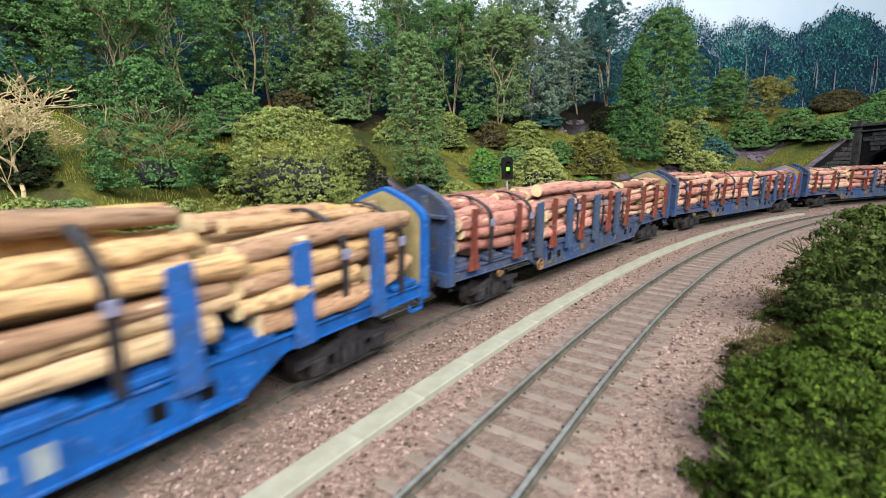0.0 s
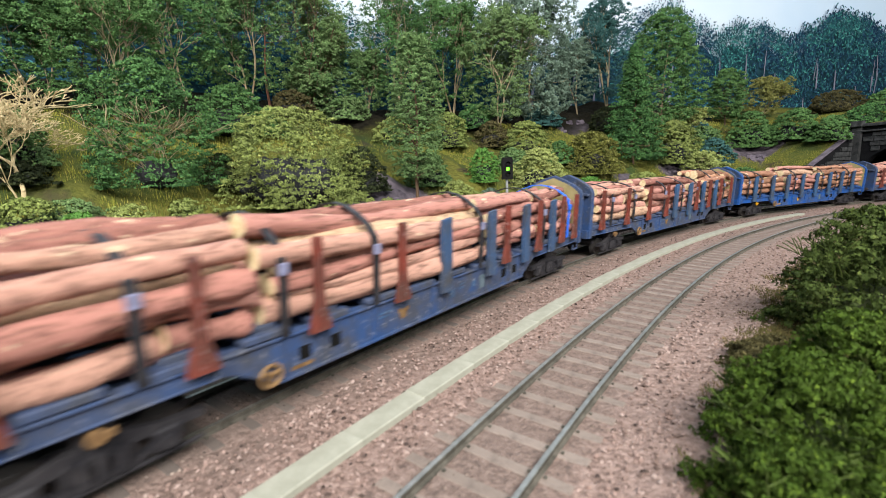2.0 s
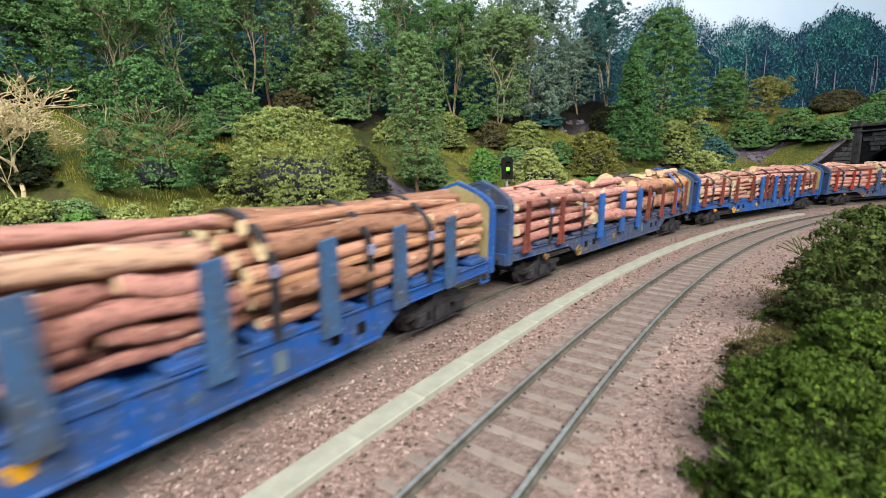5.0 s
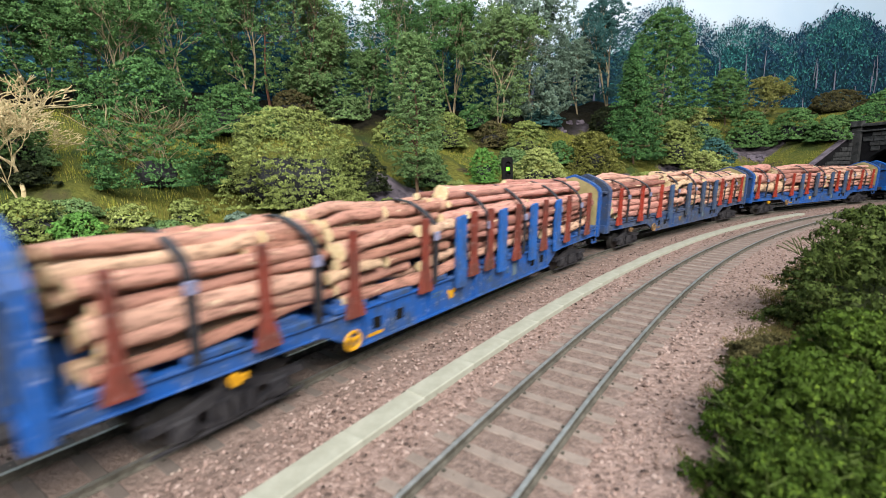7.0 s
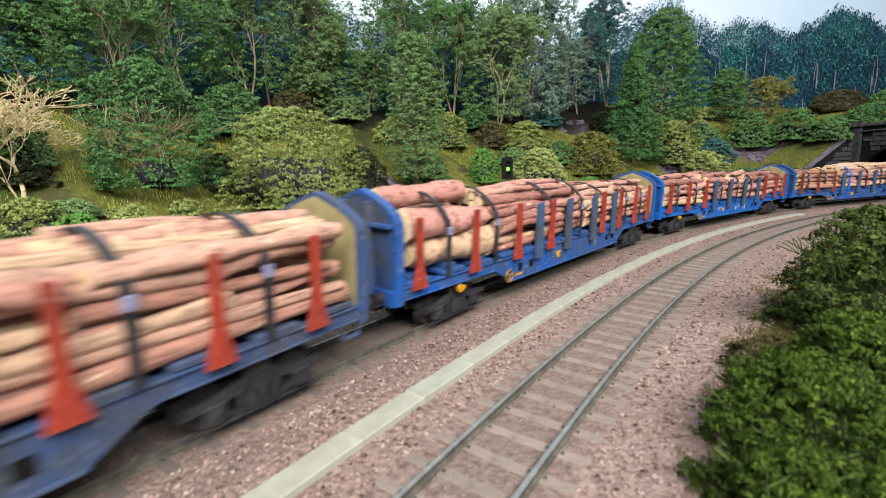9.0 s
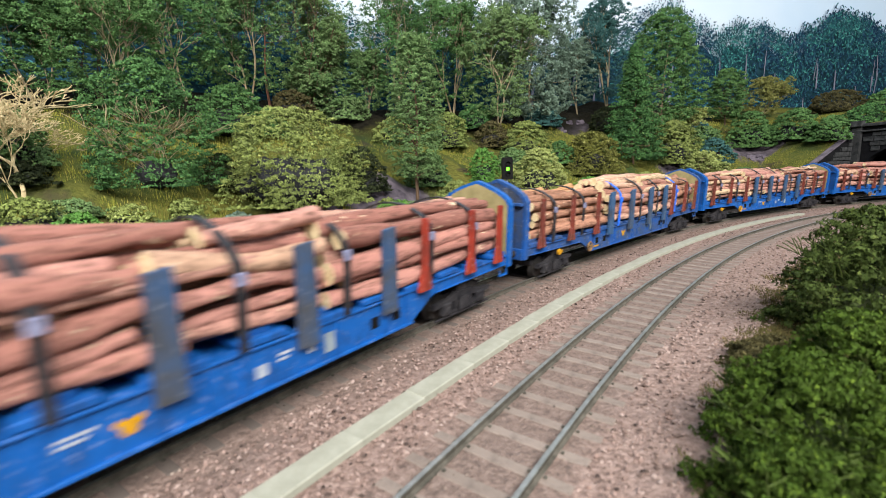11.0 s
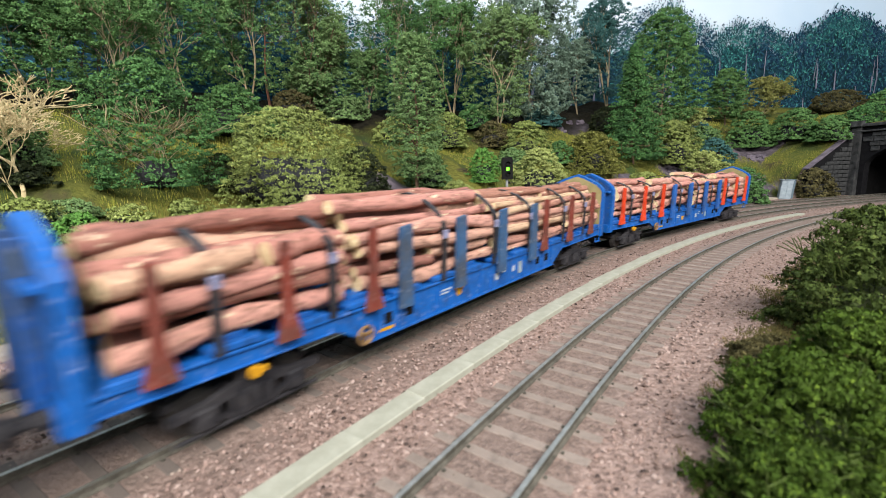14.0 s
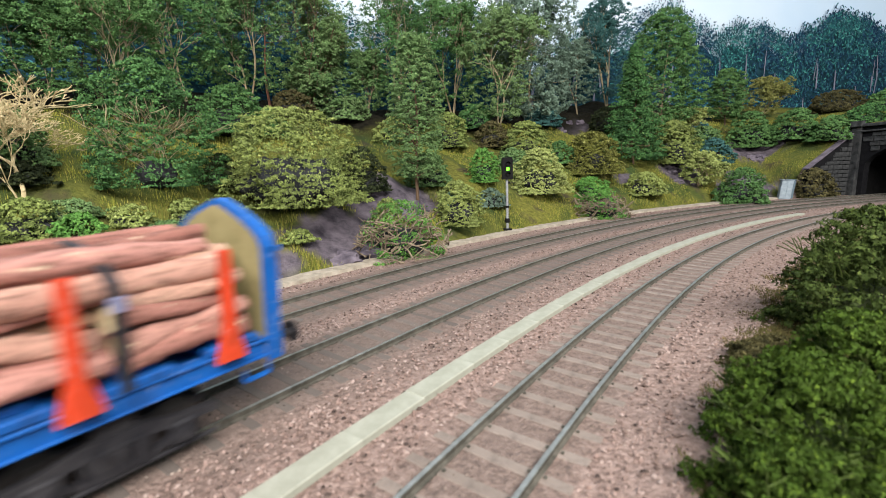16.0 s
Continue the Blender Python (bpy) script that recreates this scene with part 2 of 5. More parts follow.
def backdrop_material():
    """Printed sky: pale blue, whiter towards the hills."""
    m, nt, b = mat("backdrop_sky", 0.9)
    c = ramp(nt, noise_node(nt, 1.6, 4, 0.5), ((0.35, (0.440, 0.592, 0.760)), (0.65, (0.624, 0.704, 0.776))))
    nt.links.new(c, b.inputs["Base Color"])
    return m


SKY = backdrop_material()
PRINT = {
    "blue": stone_material("printed_forest_blue", ((0.0, (0.004, 0.014, 0.033)), (0.5, (0.011, 0.044, 0.088)), (0.85, (0.025, 0.088, 0.135)), (1.0, (0.049, 0.176, 0.198)))),
    "teal": stone_material("printed_forest_teal", ((0.0, (0.006, 0.025, 0.036)), (0.5, (0.017, 0.082, 0.101)), (0.85, (0.034, 0.172, 0.167)), (1.0, (0.101, 0.366, 0.310)))),
    "base": plain_noise("printed_forest_shade", (0.005, 0.022, 0.034), (0.018, 0.066, 0.085), 40),
    "trunk": plain_noise("printed_trunk", (0.098, 0.114, 0.167), (0.245, 0.247, 0.312), 40),
}
# ---- plan: the curve of the middle track, and places beside it ----
TRACK0 = (-12.86217, 0.63712, 1.00244)
BEND = (-0.04586, -0.07155, 0.01915)
CANT = 3.08
PORTAL_S = 106.0
VERGE_D = 10.3


def heading(s):
    u = max(0.0, min(s, 100.0)) / 20.0
    a = TRACK0[2] + BEND[0] * u + BEND[1] * u * u / 2 + BEND[2] * u ** 3 / 6
    return a if s >= 0 else a - s * 0.0045


def lay_path():
    step, out = 0.25, {}
    x, y = TRACK0[0], TRACK0[1]
    out[0] = (x, y)
    for i in range(int(460 / step)):
        a = heading((i + 0.5) * step)
        x, y = x + math.cos(a) * step, y + math.sin(a) * step
        out[i + 1] = (x, y)
    x, y = TRACK0[0], TRACK0[1]
    for i in range(int(80 / step)):
        a = heading(-(i + 0.5) * step)
        x, y = x - math.cos(a) * step, y - math.sin(a) * step
        out[-i - 1] = (x, y)
    return out


PATH = lay_path()


def on_path(s, d=0.0):
    """Plan position at s along the middle track and d to its far side, and the heading there."""
    f = s / 0.25
    i = int(math.floor(f))
    i = max(-320, min(i, 1839))
    a, b = PATH[i], PATH[i + 1]
    k = f - i
    h = heading(s)
    return a[0] + (b[0] - a[0]) * k - math.sin(h) * d, a[1] + (b[1] - a[1]) * k + math.cos(h) * d, h


def beside(x, y):
    """s and d of a place in plan."""
    best = min(range(-320, 1840, 4), key=lambda i: (PATH[i][0] - x) ** 2 + (PATH[i][1] - y) ** 2)
    i = min(range(max(best - 4, -320), min(best + 5, 1840)), key=lambda i: (PATH[i][0] - x) ** 2 + (PATH[i][1] - y) ** 2)
    s, h = i * 0.25, heading(i * 0.25)
    dx, dy = x - PATH[i][0], y - PATH[i][1]
    return s + dx * math.cos(h) + dy * math.sin(h), -dx * math.sin(h) + dy * math.cos(h)


def far_d(s):
    return 6.05 - 0.89 * max(0.0, min(s, 100.0)) / 100.0


def near_d(s):
    return -7.18 + 0.23 * max(0.0, min(s, 100.0)) / 100.0


def ease(v, a, b):
    v = max(0.0, min(1.0, (v - a) / (b - a)))
    return v * v * (3 - 2 * v)


def wave(x, y, f, k=0.0):
    return math.sin(x * f + 1.3 * k) * math.cos(y * f * 1.17 + 2.1 * k) + 0.5 * math.sin(x * f * 2.3 + y * f * 1.9 + k)


def ground_z(s, d):
    """Height of the ground beside the tracks."""
    x, y, _ = on_path(s, d)
    z = -0.195
    for c, lean in ((far_d(s), CANT), (0.0, CANT), (near_d(s), CANT / 2)):
        e = d - c
        if abs(e) < 3:
            z += math.tan(radians(lean)) * e * (1 - ease(abs(e), 1.6, 3.0))
    right = ease(s, 45, 92)
    if d > VERGE_D - (0.8 if s > 95 else 0):
        b = d - VERGE_D
        cap, slope = 27, 0.66 + 0.22 * right
        z += 0.5 * ease(b, 0.3, 2.0) + cap * (1 - math.exp(-slope * max(0, b - 1.0) / cap))
        z += (0.55 * wave(x, y, 0.21) + 0.25 * wave(x, y, 0.55, 1)) * ease(b, 1.5, 9)
        if s > 95:
            z = max(z, ease(b, -0.9, 0.2) * (3.6 + (min(s, PORTAL_S) - 96.8) * 5.4 / 9.2) * ease(s, 95, 98) + 0.2 * b)
    elif d < -11.2:
        b = -11.2 - d
        z += -0.15 * ease(b, 0, 1) + 0.12 * wave(x, y, 0.8, 2) * ease(b, 0.5, 3)
    return z


def hill_z(s, d):
    """Height of the hill over the tunnel."""
    over = 10.6 + 0.16 * (s - PORTAL_S) + 0.5 * wave(s, d, 0.2)
    side = ground_z(100.0, d)
    k = ease(d, 6.5, 14)
    return max(over * (1 - k) + max(side, over) * k, over)

# ---- mesh helpers (centimetres in, metres out) ----
def mesh_of(name, verts, faces, materials, index=None, smooth=False):
    me = bpy.data.meshes.new(name)
    v = np.asarray(verts, dtype=np.float64) * U
    me.from_pydata(v.tolist(), [], faces if isinstance(faces, list) else faces.tolist())
    for m in materials:
        me.materials.append(m)
    if index is not None:
        me.polygons.foreach_set("material_index", np.asarray(index, dtype=np.int32))
    if smooth:
        me.polygons.foreach_set("use_smooth", np.ones(len(me.polygons), dtype=bool))
    me.update()
    return me


def part_mesh(name, me, parent=None, at=None, label=""):
    ob = new(name, me)
    if parent is not None:
        ob.parent = parent
    if at is not None:
        ob.matrix_basis = at
    return tagged(ob, label=label)


def part(name, bm, material, parent=None, label="", smooth=False):
    """One mesh object from a bmesh in centimetres."""
    me = bpy.data.meshes.new(name)
    bmesh.ops.scale(bm, vec=(U, U, U), verts=bm.verts)
    if smooth:
        for f in bm.faces:
            f.smooth = True
    bm.to_mesh(me)
    bm.free()
    me.materials.append(material)
    return part_mesh(name, me, parent, None, label)


def cm(x, y, z, rx=0, ry=0, rz=0):
    return pose(x * U, y * U, z * U, rx, ry, rz)


def box(bm, x0, x1, y0, y1, z0, z1, bev=0.02):
    r = bmesh.ops.create_cube(bm, size=1)
    vs = r["verts"]
    bmesh.ops.scale(bm, vec=(x1 - x0, y1 - y0, z1 - z0), verts=vs)
    bmesh.ops.translate(bm, vec=((x0 + x1) / 2, (y0 + y1) / 2, (z0 + z1) / 2), verts=vs)
    if bev:
        bmesh.ops.bevel(bm, geom=list({e for v in vs for e in v.link_edges}), offset=bev, segments=1, affect="EDGES")


def boxes(*rows, bev=0.02):
    bm = bmesh.new()
    for r in rows:
        box(bm, *r, bev=bev)
    return bm


def slab(bm, outline, axis, lo, hi):
    """Extrude a closed outline: axis 'x' takes (y, z), axis 'y' takes (x, z)."""
    def place(p, k):
        return (k, p[0], p[1]) if axis == "x" else (p[0], k, p[1])
    a = [bm.verts.new(place(p, lo)) for p in outline]
    b = [bm.verts.new(place(p, hi)) for p in outline]
    n = len(outline)
    bm.faces.new(a[::-1])
    bm.faces.new(b)
    for i in range(n):
        bm.faces.new((a[i], a[(i + 1) % n], b[(i + 1) % n], b[i]))
    bmesh.ops.recalc_face_normals(bm, faces=bm.faces)


def tube(bm, p, q, r0, r1, sides=6):
    p, q = Vector(p), Vector(q)
    axis = (q - p)
    if axis.length < 1e-5:
        return
    m = axis.to_track_quat("Z", "Y").to_matrix()
    rings = []
    for c, r in ((p, r0), (q, r1)):
        rings.append([bm.verts.new(c + m @ Vector((r * math.cos(2 * math.pi * i / sides), r * math.sin(2 * math.pi * i / sides), 0))) for i in range(sides)])
    for i in range(sides):
        j = (i + 1) % sides
        bm.faces.new((rings[0][i], rings[0][j], rings[1][j], rings[1][i]))
    bm.faces.new(rings[0][::-1])
    bm.faces.new(rings[1])


# ---- the ground ----
def spread(lo, hi, marks, fine, coarse):
    """Grid lines from lo to hi, fine between the two marks."""
    out, v = [], lo
    while v < hi:
        out.append(v)
        v += fine if marks[0] <= v < marks[1] else coarse
    return out + [hi]


ROCK_SPOTS = ((34.6, 16.8, 3.4), (28.0, 13.2, 3.0), (21.0, 12.4, 2.0), (101.0, 21.0, 4.2), (91.5, 13.6, 3.2), (81.0, 16.5, 2.6), (86, 12.2, 2.0), (61, 13.0, 1.6), (70, 15.5, 1.6), (75, 33, 3))


def build_ground():
    ss, ds = spread(-40, PORTAL_S, (0, 99), 0.6, 2.0), spread(-45, 48, (-13, 30), 0.45, 1.5)
    verts, dirt, rock, wood_shade = [], [], [], []
    for s in ss:
        for d in ds:
            x, y, _ = on_path(s, d)
            z = ground_z(s, d)
            k = 0.0
            if d > VERGE_D:
                n = noise.noise(Vector((x * 0.7, y * 0.7, 3.1)))
                for rs, rd, rr in ROCK_SPOTS:
                    k = max(k, ease(rr - math.hypot((s - rs) * 0.7, d - rd) + 1.4 * n, -0.2, 0.5))
                z += 0.22 * n + k * 0.55 * abs(noise.noise(Vector((x * 1.3, y * 1.3, 7)))) - 0.3 * k
            elif d > -10.4:
                z += 0.035 * noise.noise(Vector((x * 2.5, y * 2.5, 0)))
            rock.append(k)
            # painted tree shade, full from about d = 34 outward
            wood_shade.append(ease(d + 2.5 * noise.noise(Vector((x * .3, y * .3, 1))), 29, 34))
            e = max(1 - ease(abs(d), 1.2, 2.1), 1 - ease(abs(d - far_d(s)), 1.5, 2.6), 0.75 * (1 - ease(abs(d - near_d(s)), 1.0, 1.9)))
            e = max(e, 0.7 * (1 - ease(abs(d + 2.2), 0.3, 1.3)) * (0.5 + 0.5 * noise.noise(Vector((x * .5, y * .5, 2)))))
            dirt.append(max(0.0, min(1.0, e)))
            verts.append((x, y, z))
    n = len(ds)
    faces, index = [], []
    for i in range(len(ss) - 1):
        for j in range(n - 1):
            faces.append((i * n + j, (i + 1) * n + j, (i + 1) * n + j + 1, i * n + j + 1))
            edge = 0.8 * noise.noise(Vector((ss[i] * 0.35, 0, 9)))
            index.append(0 if -11.4 + edge * 0.9 < ds[j] < VERGE_D - 0.1 else 1 if ds[j] > 0 else 2)
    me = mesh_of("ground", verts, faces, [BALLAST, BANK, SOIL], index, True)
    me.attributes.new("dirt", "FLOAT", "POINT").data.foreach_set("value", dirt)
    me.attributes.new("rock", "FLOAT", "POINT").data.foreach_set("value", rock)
    me.attributes.new("wood_shade", "FLOAT", "POINT").data.foreach_set("value", wood_shade)
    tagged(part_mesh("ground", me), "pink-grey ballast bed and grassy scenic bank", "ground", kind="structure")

    # the hill over the tunnel
    ss, ds = spread(PORTAL_S, 250, (PORTAL_S, 130), 1.2, 6.0), spread(-45, 48, (-14, 30), 1.2, 3.0)
    verts = []
    for i, s in enumerate(ss):
        for d in ds:
            x, y, _ = on_path(s, d)
            z = hill_z(s, d) if i else max(hill_z(s, d), ground_z(s, d))
            verts.append((x, y, z + 0.25 * noise.noise(Vector((x * .7, y * .7, 3)))))
    n = len(ds)
    faces = [(i * n + j, (i + 1) * n + j, (i + 1) * n + j + 1, i * n + j + 1) for i in range(len(ss) - 1) for j in range(n - 1)]
    me = mesh_of("hill", verts, faces, [BANK], None, True)
    me.attributes.new("rock", "FLOAT", "POINT").data.foreach_set("value", [0.0] * len(verts))
    tagged(part_mesh("hill", me), "grassy hill over the tunnel mouth", "hill", kind="structure")

    # tunnel floor and lining, near black to put the inside's darkness into colour
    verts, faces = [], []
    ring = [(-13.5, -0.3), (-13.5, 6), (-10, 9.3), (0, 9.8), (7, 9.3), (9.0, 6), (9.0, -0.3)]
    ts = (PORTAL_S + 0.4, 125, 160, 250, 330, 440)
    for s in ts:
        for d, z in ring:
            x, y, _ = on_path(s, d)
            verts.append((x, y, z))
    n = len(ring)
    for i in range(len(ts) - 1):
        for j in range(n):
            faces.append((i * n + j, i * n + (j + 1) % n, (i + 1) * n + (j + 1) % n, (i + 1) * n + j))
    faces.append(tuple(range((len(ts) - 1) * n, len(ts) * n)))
    tagged(part_mesh("tunnel_lining", mesh_of("tunnel_lining", verts, faces, [DARK_INSIDE])), "tunnel lining and floor, coloured near black as the unlit inside", "tunnel", kind="structure")


def build_backdrop():
    """Printed backscene board behind the bank: sky, with forest printed as flat flecks."""
    rng = random.Random(5)
    ss = [-40 + 4 * i for i in range(80)]
    back = 49.0

    def at(s, z, off=0.0):
        x, y, _ = on_path(s, back - off)
        return x, y, z

    bm = bmesh.new()
    rows = [(bm.verts.new(at(s, -2)), bm.verts.new(at(s, 150)), bm.verts.new(at(s, 150, -1)), bm.verts.new(at(s, -2, -1))) for s in ss]
    for a, b in zip(rows, rows[1:]):
        for k in range(4):
            bm.faces.new((a[k], b[k], b[(k + 1) % 4], a[(k + 1) % 4]))
    board = part("backdrop", bm, SKY)
    tagged(board, "printed backscene of pale sky and blue forest", "backdrop", kind="structure")

    def tops(s):
        s = s if s < 70 else 70 + 55 * math.log(1 + (s - 70) / 55)
        far = ease(s, 60, 130)
        t = 30 + 2 * far + 4.2 * abs(math.sin(s * 0.10 + 0.9)) + 2.5 * math.sin(s * 0.21 + 1) + 1.3 * math.sin(s * 0.47) + 0.5 * math.sin(s * 1.3)
        return t * (1 + 0.08 * math.sin(s * 0.07))

    verts, faces, index = [], [], []
    s = -40.0
    base = []
    while s < 270:
        base.append((s, tops(s) - 2.6 + 0.8 * rng.uniform(-1, 1)))
        s += 1.2
    bm = bmesh.new()
    prev = None
    for s, t in base:
        cur = (bm.verts.new(at(s, 2, 0.4)), bm.verts.new(at(s, t, 0.4)))
        if prev:
            bm.faces.new((prev[0], cur[0], cur[1], prev[1]))
        prev = cur
    part("printed_forest", bm, PRINT["base"], board, "flat print of dark blue forest")
    for i in range(90000):
        s = rng.uniform(10, 260)
        t = tops(s)
        z = rng.uniform(6, t) if rng.random() < 0.72 else t + 2.2 - abs(rng.gauss(0, 4.0)) + (rng.random() ** 3) * 2.5
        edge = max(0.0, 1 - abs(z - t + 2) / 9)
        patch = noise.noise(Vector((s * 0.10, z * 0.14, 2.0))) + 0.5 * noise.noise(Vector((s * 0.3, z * 0.4, 5.0)))
        if patch < -0.3 and z < t - 8:
            continue
        a, r = rng.uniform(0, math.pi), rng.uniform(0.09, 0.28) * (1 + 1.4 * ease(s, 70, 200))
        dx, dz = math.cos(a) * r, math.sin(a) * r
        k = len(verts)
        off = 0.6 + 0.5 * rng.random()
        w = rng.uniform(0.3, 0.6)
        for px, pz in ((-dx, -dz), (dz * w, -dx * w), (dx, dz), (-dz * w, dx * w)):
            verts.append(at(s + px, z + pz, off))
        faces.append((k, k + 1, k + 2, k + 3))
        index.append(1 if rng.random() < 0.10 + (0.45 + 1.1 * patch) * (0.35 + edge) else 0)
    me = mesh_of("printed_leaves", verts, faces, [PRINT["blue"], PRINT["teal"]], index)
    tagged(part_mesh("printed_leaves", me, board, None, "flat printed leaves in blue and teal"), kind="stuff")
    bm = bmesh.new()
    for i in range(46):
        s = rng.uniform(40, 230)
        z = rng.uniform(14, tops(s) - 8)
        l, lean, w = rng.uniform(2, 7), rng.uniform(-0.8, 0.8), rng.uniform(0.12, 0.3)
        bm.faces.new([bm.verts.new(at(s + p, z + q, 1.3)) for p, q in ((-w, 0), (w, 0), (w * .6 + lean, l), (-w * .6 + lean, l))])
    part("printed_trunks", bm, PRINT["trunk"], board, "pale printed trunks")


# ---- the tracks ----
def track_point(off, s, e, z, lean):
    """e across and z above the rail tops of the track whose line is off(s)."""
    x, y, h = on_path(s, off(s) + e * math.cos(radians(lean)) - z * math.sin(radians(lean)))
    return x, y, e * math.sin(radians(lean)) + z * math.cos(radians(lean))


RAIL_PROFILE = ((-0.10, -0.19), (-0.10, -0.165), (-0.03, -0.14), (-0.03, -0.06), (-0.05, -0.045), (-0.05, 0.0), (0.05, 0.0), (0.05, -0.045), (0.03, -0.06), (0.03, -0.14), (0.10, -0.165), (0.10, -0.19))


def build_track(off, lean, s0, s1, label, sleeper_paint):
    track = tagged(new("railway_track"), label, "railway track", "tracks", "structure")
    for side in (-1, 1):
        verts, faces, index = [], [], []
        n, s = len(RAIL_PROFILE), s0
        while s <= s1:
            for e, z in RAIL_PROFILE:
                verts.append(track_point(off, s, side * 0.875 + e, z, lean))
            s += 1.0
        for i in range(len(verts) // n - 1):
            for j in range(n):
                faces.append((i * n + j, i * n + (j + 1) % n, (i + 1) * n + (j + 1) % n, (i + 1) * n + j))
                index.append(0 if j == 5 else 1)
        part_mesh("rail", mesh_of("rail", verts, faces, [RAIL_TOP, RAIL_SIDE], index), track, None, "steel rail with worn bright top")
    chairs = bmesh.new()
    bm = boxes((-0.155, 0.155, -1.62, 1.62, -0.36, -0.175), bev=0.03)
    me = bpy.data.meshes.new("sleeper")
    bmesh.ops.scale(bm, vec=(U, U, U), verts=bm.verts)
    bm.to_mesh(me)
    bm.free()
    me.materials.append(sleeper_paint)
    s, count = s0, 0
    rng = random.Random(int(lean * 10) + int(off(0) * 10))
    while s <= min(s1, 108):
        x, y, h = on_path(s, off(s))
        ob = part_mesh("sleeper", me, track, cm(x, y, 0.0, 0, 0, math.degrees(h)) @ pose(0, 0, 0, lean, 0, rng.uniform(-1.2, 1.2)))
        for side in (-1, 1):
            for e in (-0.17, 0.17):
                c = track_point(off, s, side * 0.875 + e, -0.16, lean)
                r = bmesh.ops.create_cube(chairs, size=1)
                bmesh.ops.scale(chairs, vec=(0.075, 0.06, 0.035), verts=r["verts"])
                bmesh.ops.rotate(chairs, matrix=Matrix.Rotation(h, 3, "Z"), verts=r["verts"])
                bmesh.ops.translate(chairs, vec=c, verts=r["verts"])
        s += 0.96
    part("rail_chairs", chairs, RAIL_SIDE, track, "small dark rail clips")


def build_trough():
    """Concrete cable trough with single lids between the middle and near tracks."""
    trough = tagged(new("cable_trough"), "pale concrete cable trough with butted lids", "cable trough", kind="structure")
    rng = random.Random(3)
    bm = boxes((-1.22, 1.22, -0.33, 0.33, -0.26, 0.0), bev=0.025)
    me = bpy.data.meshes.new("trough_lid")
    bmesh.ops.scale(bm, vec=(U, U, U), verts=bm.verts)
    bm.to_mesh(me)
    bm.free()
    me.materials.append(CONCRETE)
    s = -14.0
    while s < 72:
        x, y, h = on_path(s, near_d(s) + 3.0 + rng.uniform(-0.015, 0.015))
        ob = part_mesh("trough_lid", me, trough, cm(x, y, 0.0 + rng.uniform(-0.015, 0.01), 0, 0, math.degrees(h) + rng.uniform(-0.4, 0.4)))
        s += 2.36
    # edging along the foot of the bank
    verts, faces = [], []
    s = -20.0
    prof = ((-0.55, -0.3), (-0.5, 0.02), (0.45, 0.10), (0.6, -0.3))
    while s < 104:
        for e, z in prof:
            x, y, _ = on_path(s, VERGE_D - 0.05 + e + 0.12 * noise.noise(Vector((s * .6, e, 0))))
            verts.append((x, y, z + 0.07 * noise.noise(Vector((s * 1.1, e, 4)))))
        s += 0.7
    n = len(prof)
    for i in range(len(verts) // n - 1):
        for j in range(n - 1):
            faces.append((i * n + j, (i + 1) * n + j, (i + 1) * n + j + 1, i * n + j + 1))
    tagged(part_mesh("verge_edging", mesh_of("verge_edging", verts, faces, [VERGE], None, False)), "sandy pale edging at the foot of the bank", "edging", kind="structure")


def scatter(name, rng, count, where, size, material, label, flat=0.75):
    """Loose chips as one mesh."""
    octa = np.array(((1, 0, 0), (0, 1, 0), (-1, 0, 0), (0, -1, 0), (0, 0, 1), (0, 0, -1)), dtype=float)
    tri = np.array(((0, 1, 4), (1, 2, 4), (2, 3, 4), (3, 0, 4), (1, 0, 5), (2, 1, 5), (3, 2, 5), (0, 3, 5)))
    vs, fs, k = [], [], 0
    for i in range(count):
        got = where(rng)
        if not got:
            continue
        x, y, z = got
        r = size * rng.uniform(0.55, 1.25)
        a = rng.uniform(0, 6.28)
        c, s = math.cos(a), math.sin(a)
        j = octa * [r * rng.uniform(.7, 1.3), r * rng.uniform(.6, 1.1), r * flat * rng.uniform(.7, 1.2)]
        t = rng.uniform(-0.5, 0.5)
        j[:, 2] += j[:, 0] * t
        vs.append(np.stack([x + c * j[:, 0] - s * j[:, 1], y + s * j[:, 0] + c * j[:, 1], z + j[:, 2]], 1))
        fs.append(tri + k)
        k += 6
    me = mesh_of(name, np.concatenate(vs), np.concatenate(fs), [material])
    return tagged(part_mesh(name, me), label, "ballast", kind="stuff")


def near_track(s, d):
    return min(abs(d), abs(d - far_d(s)), abs(d - near_d(s)))


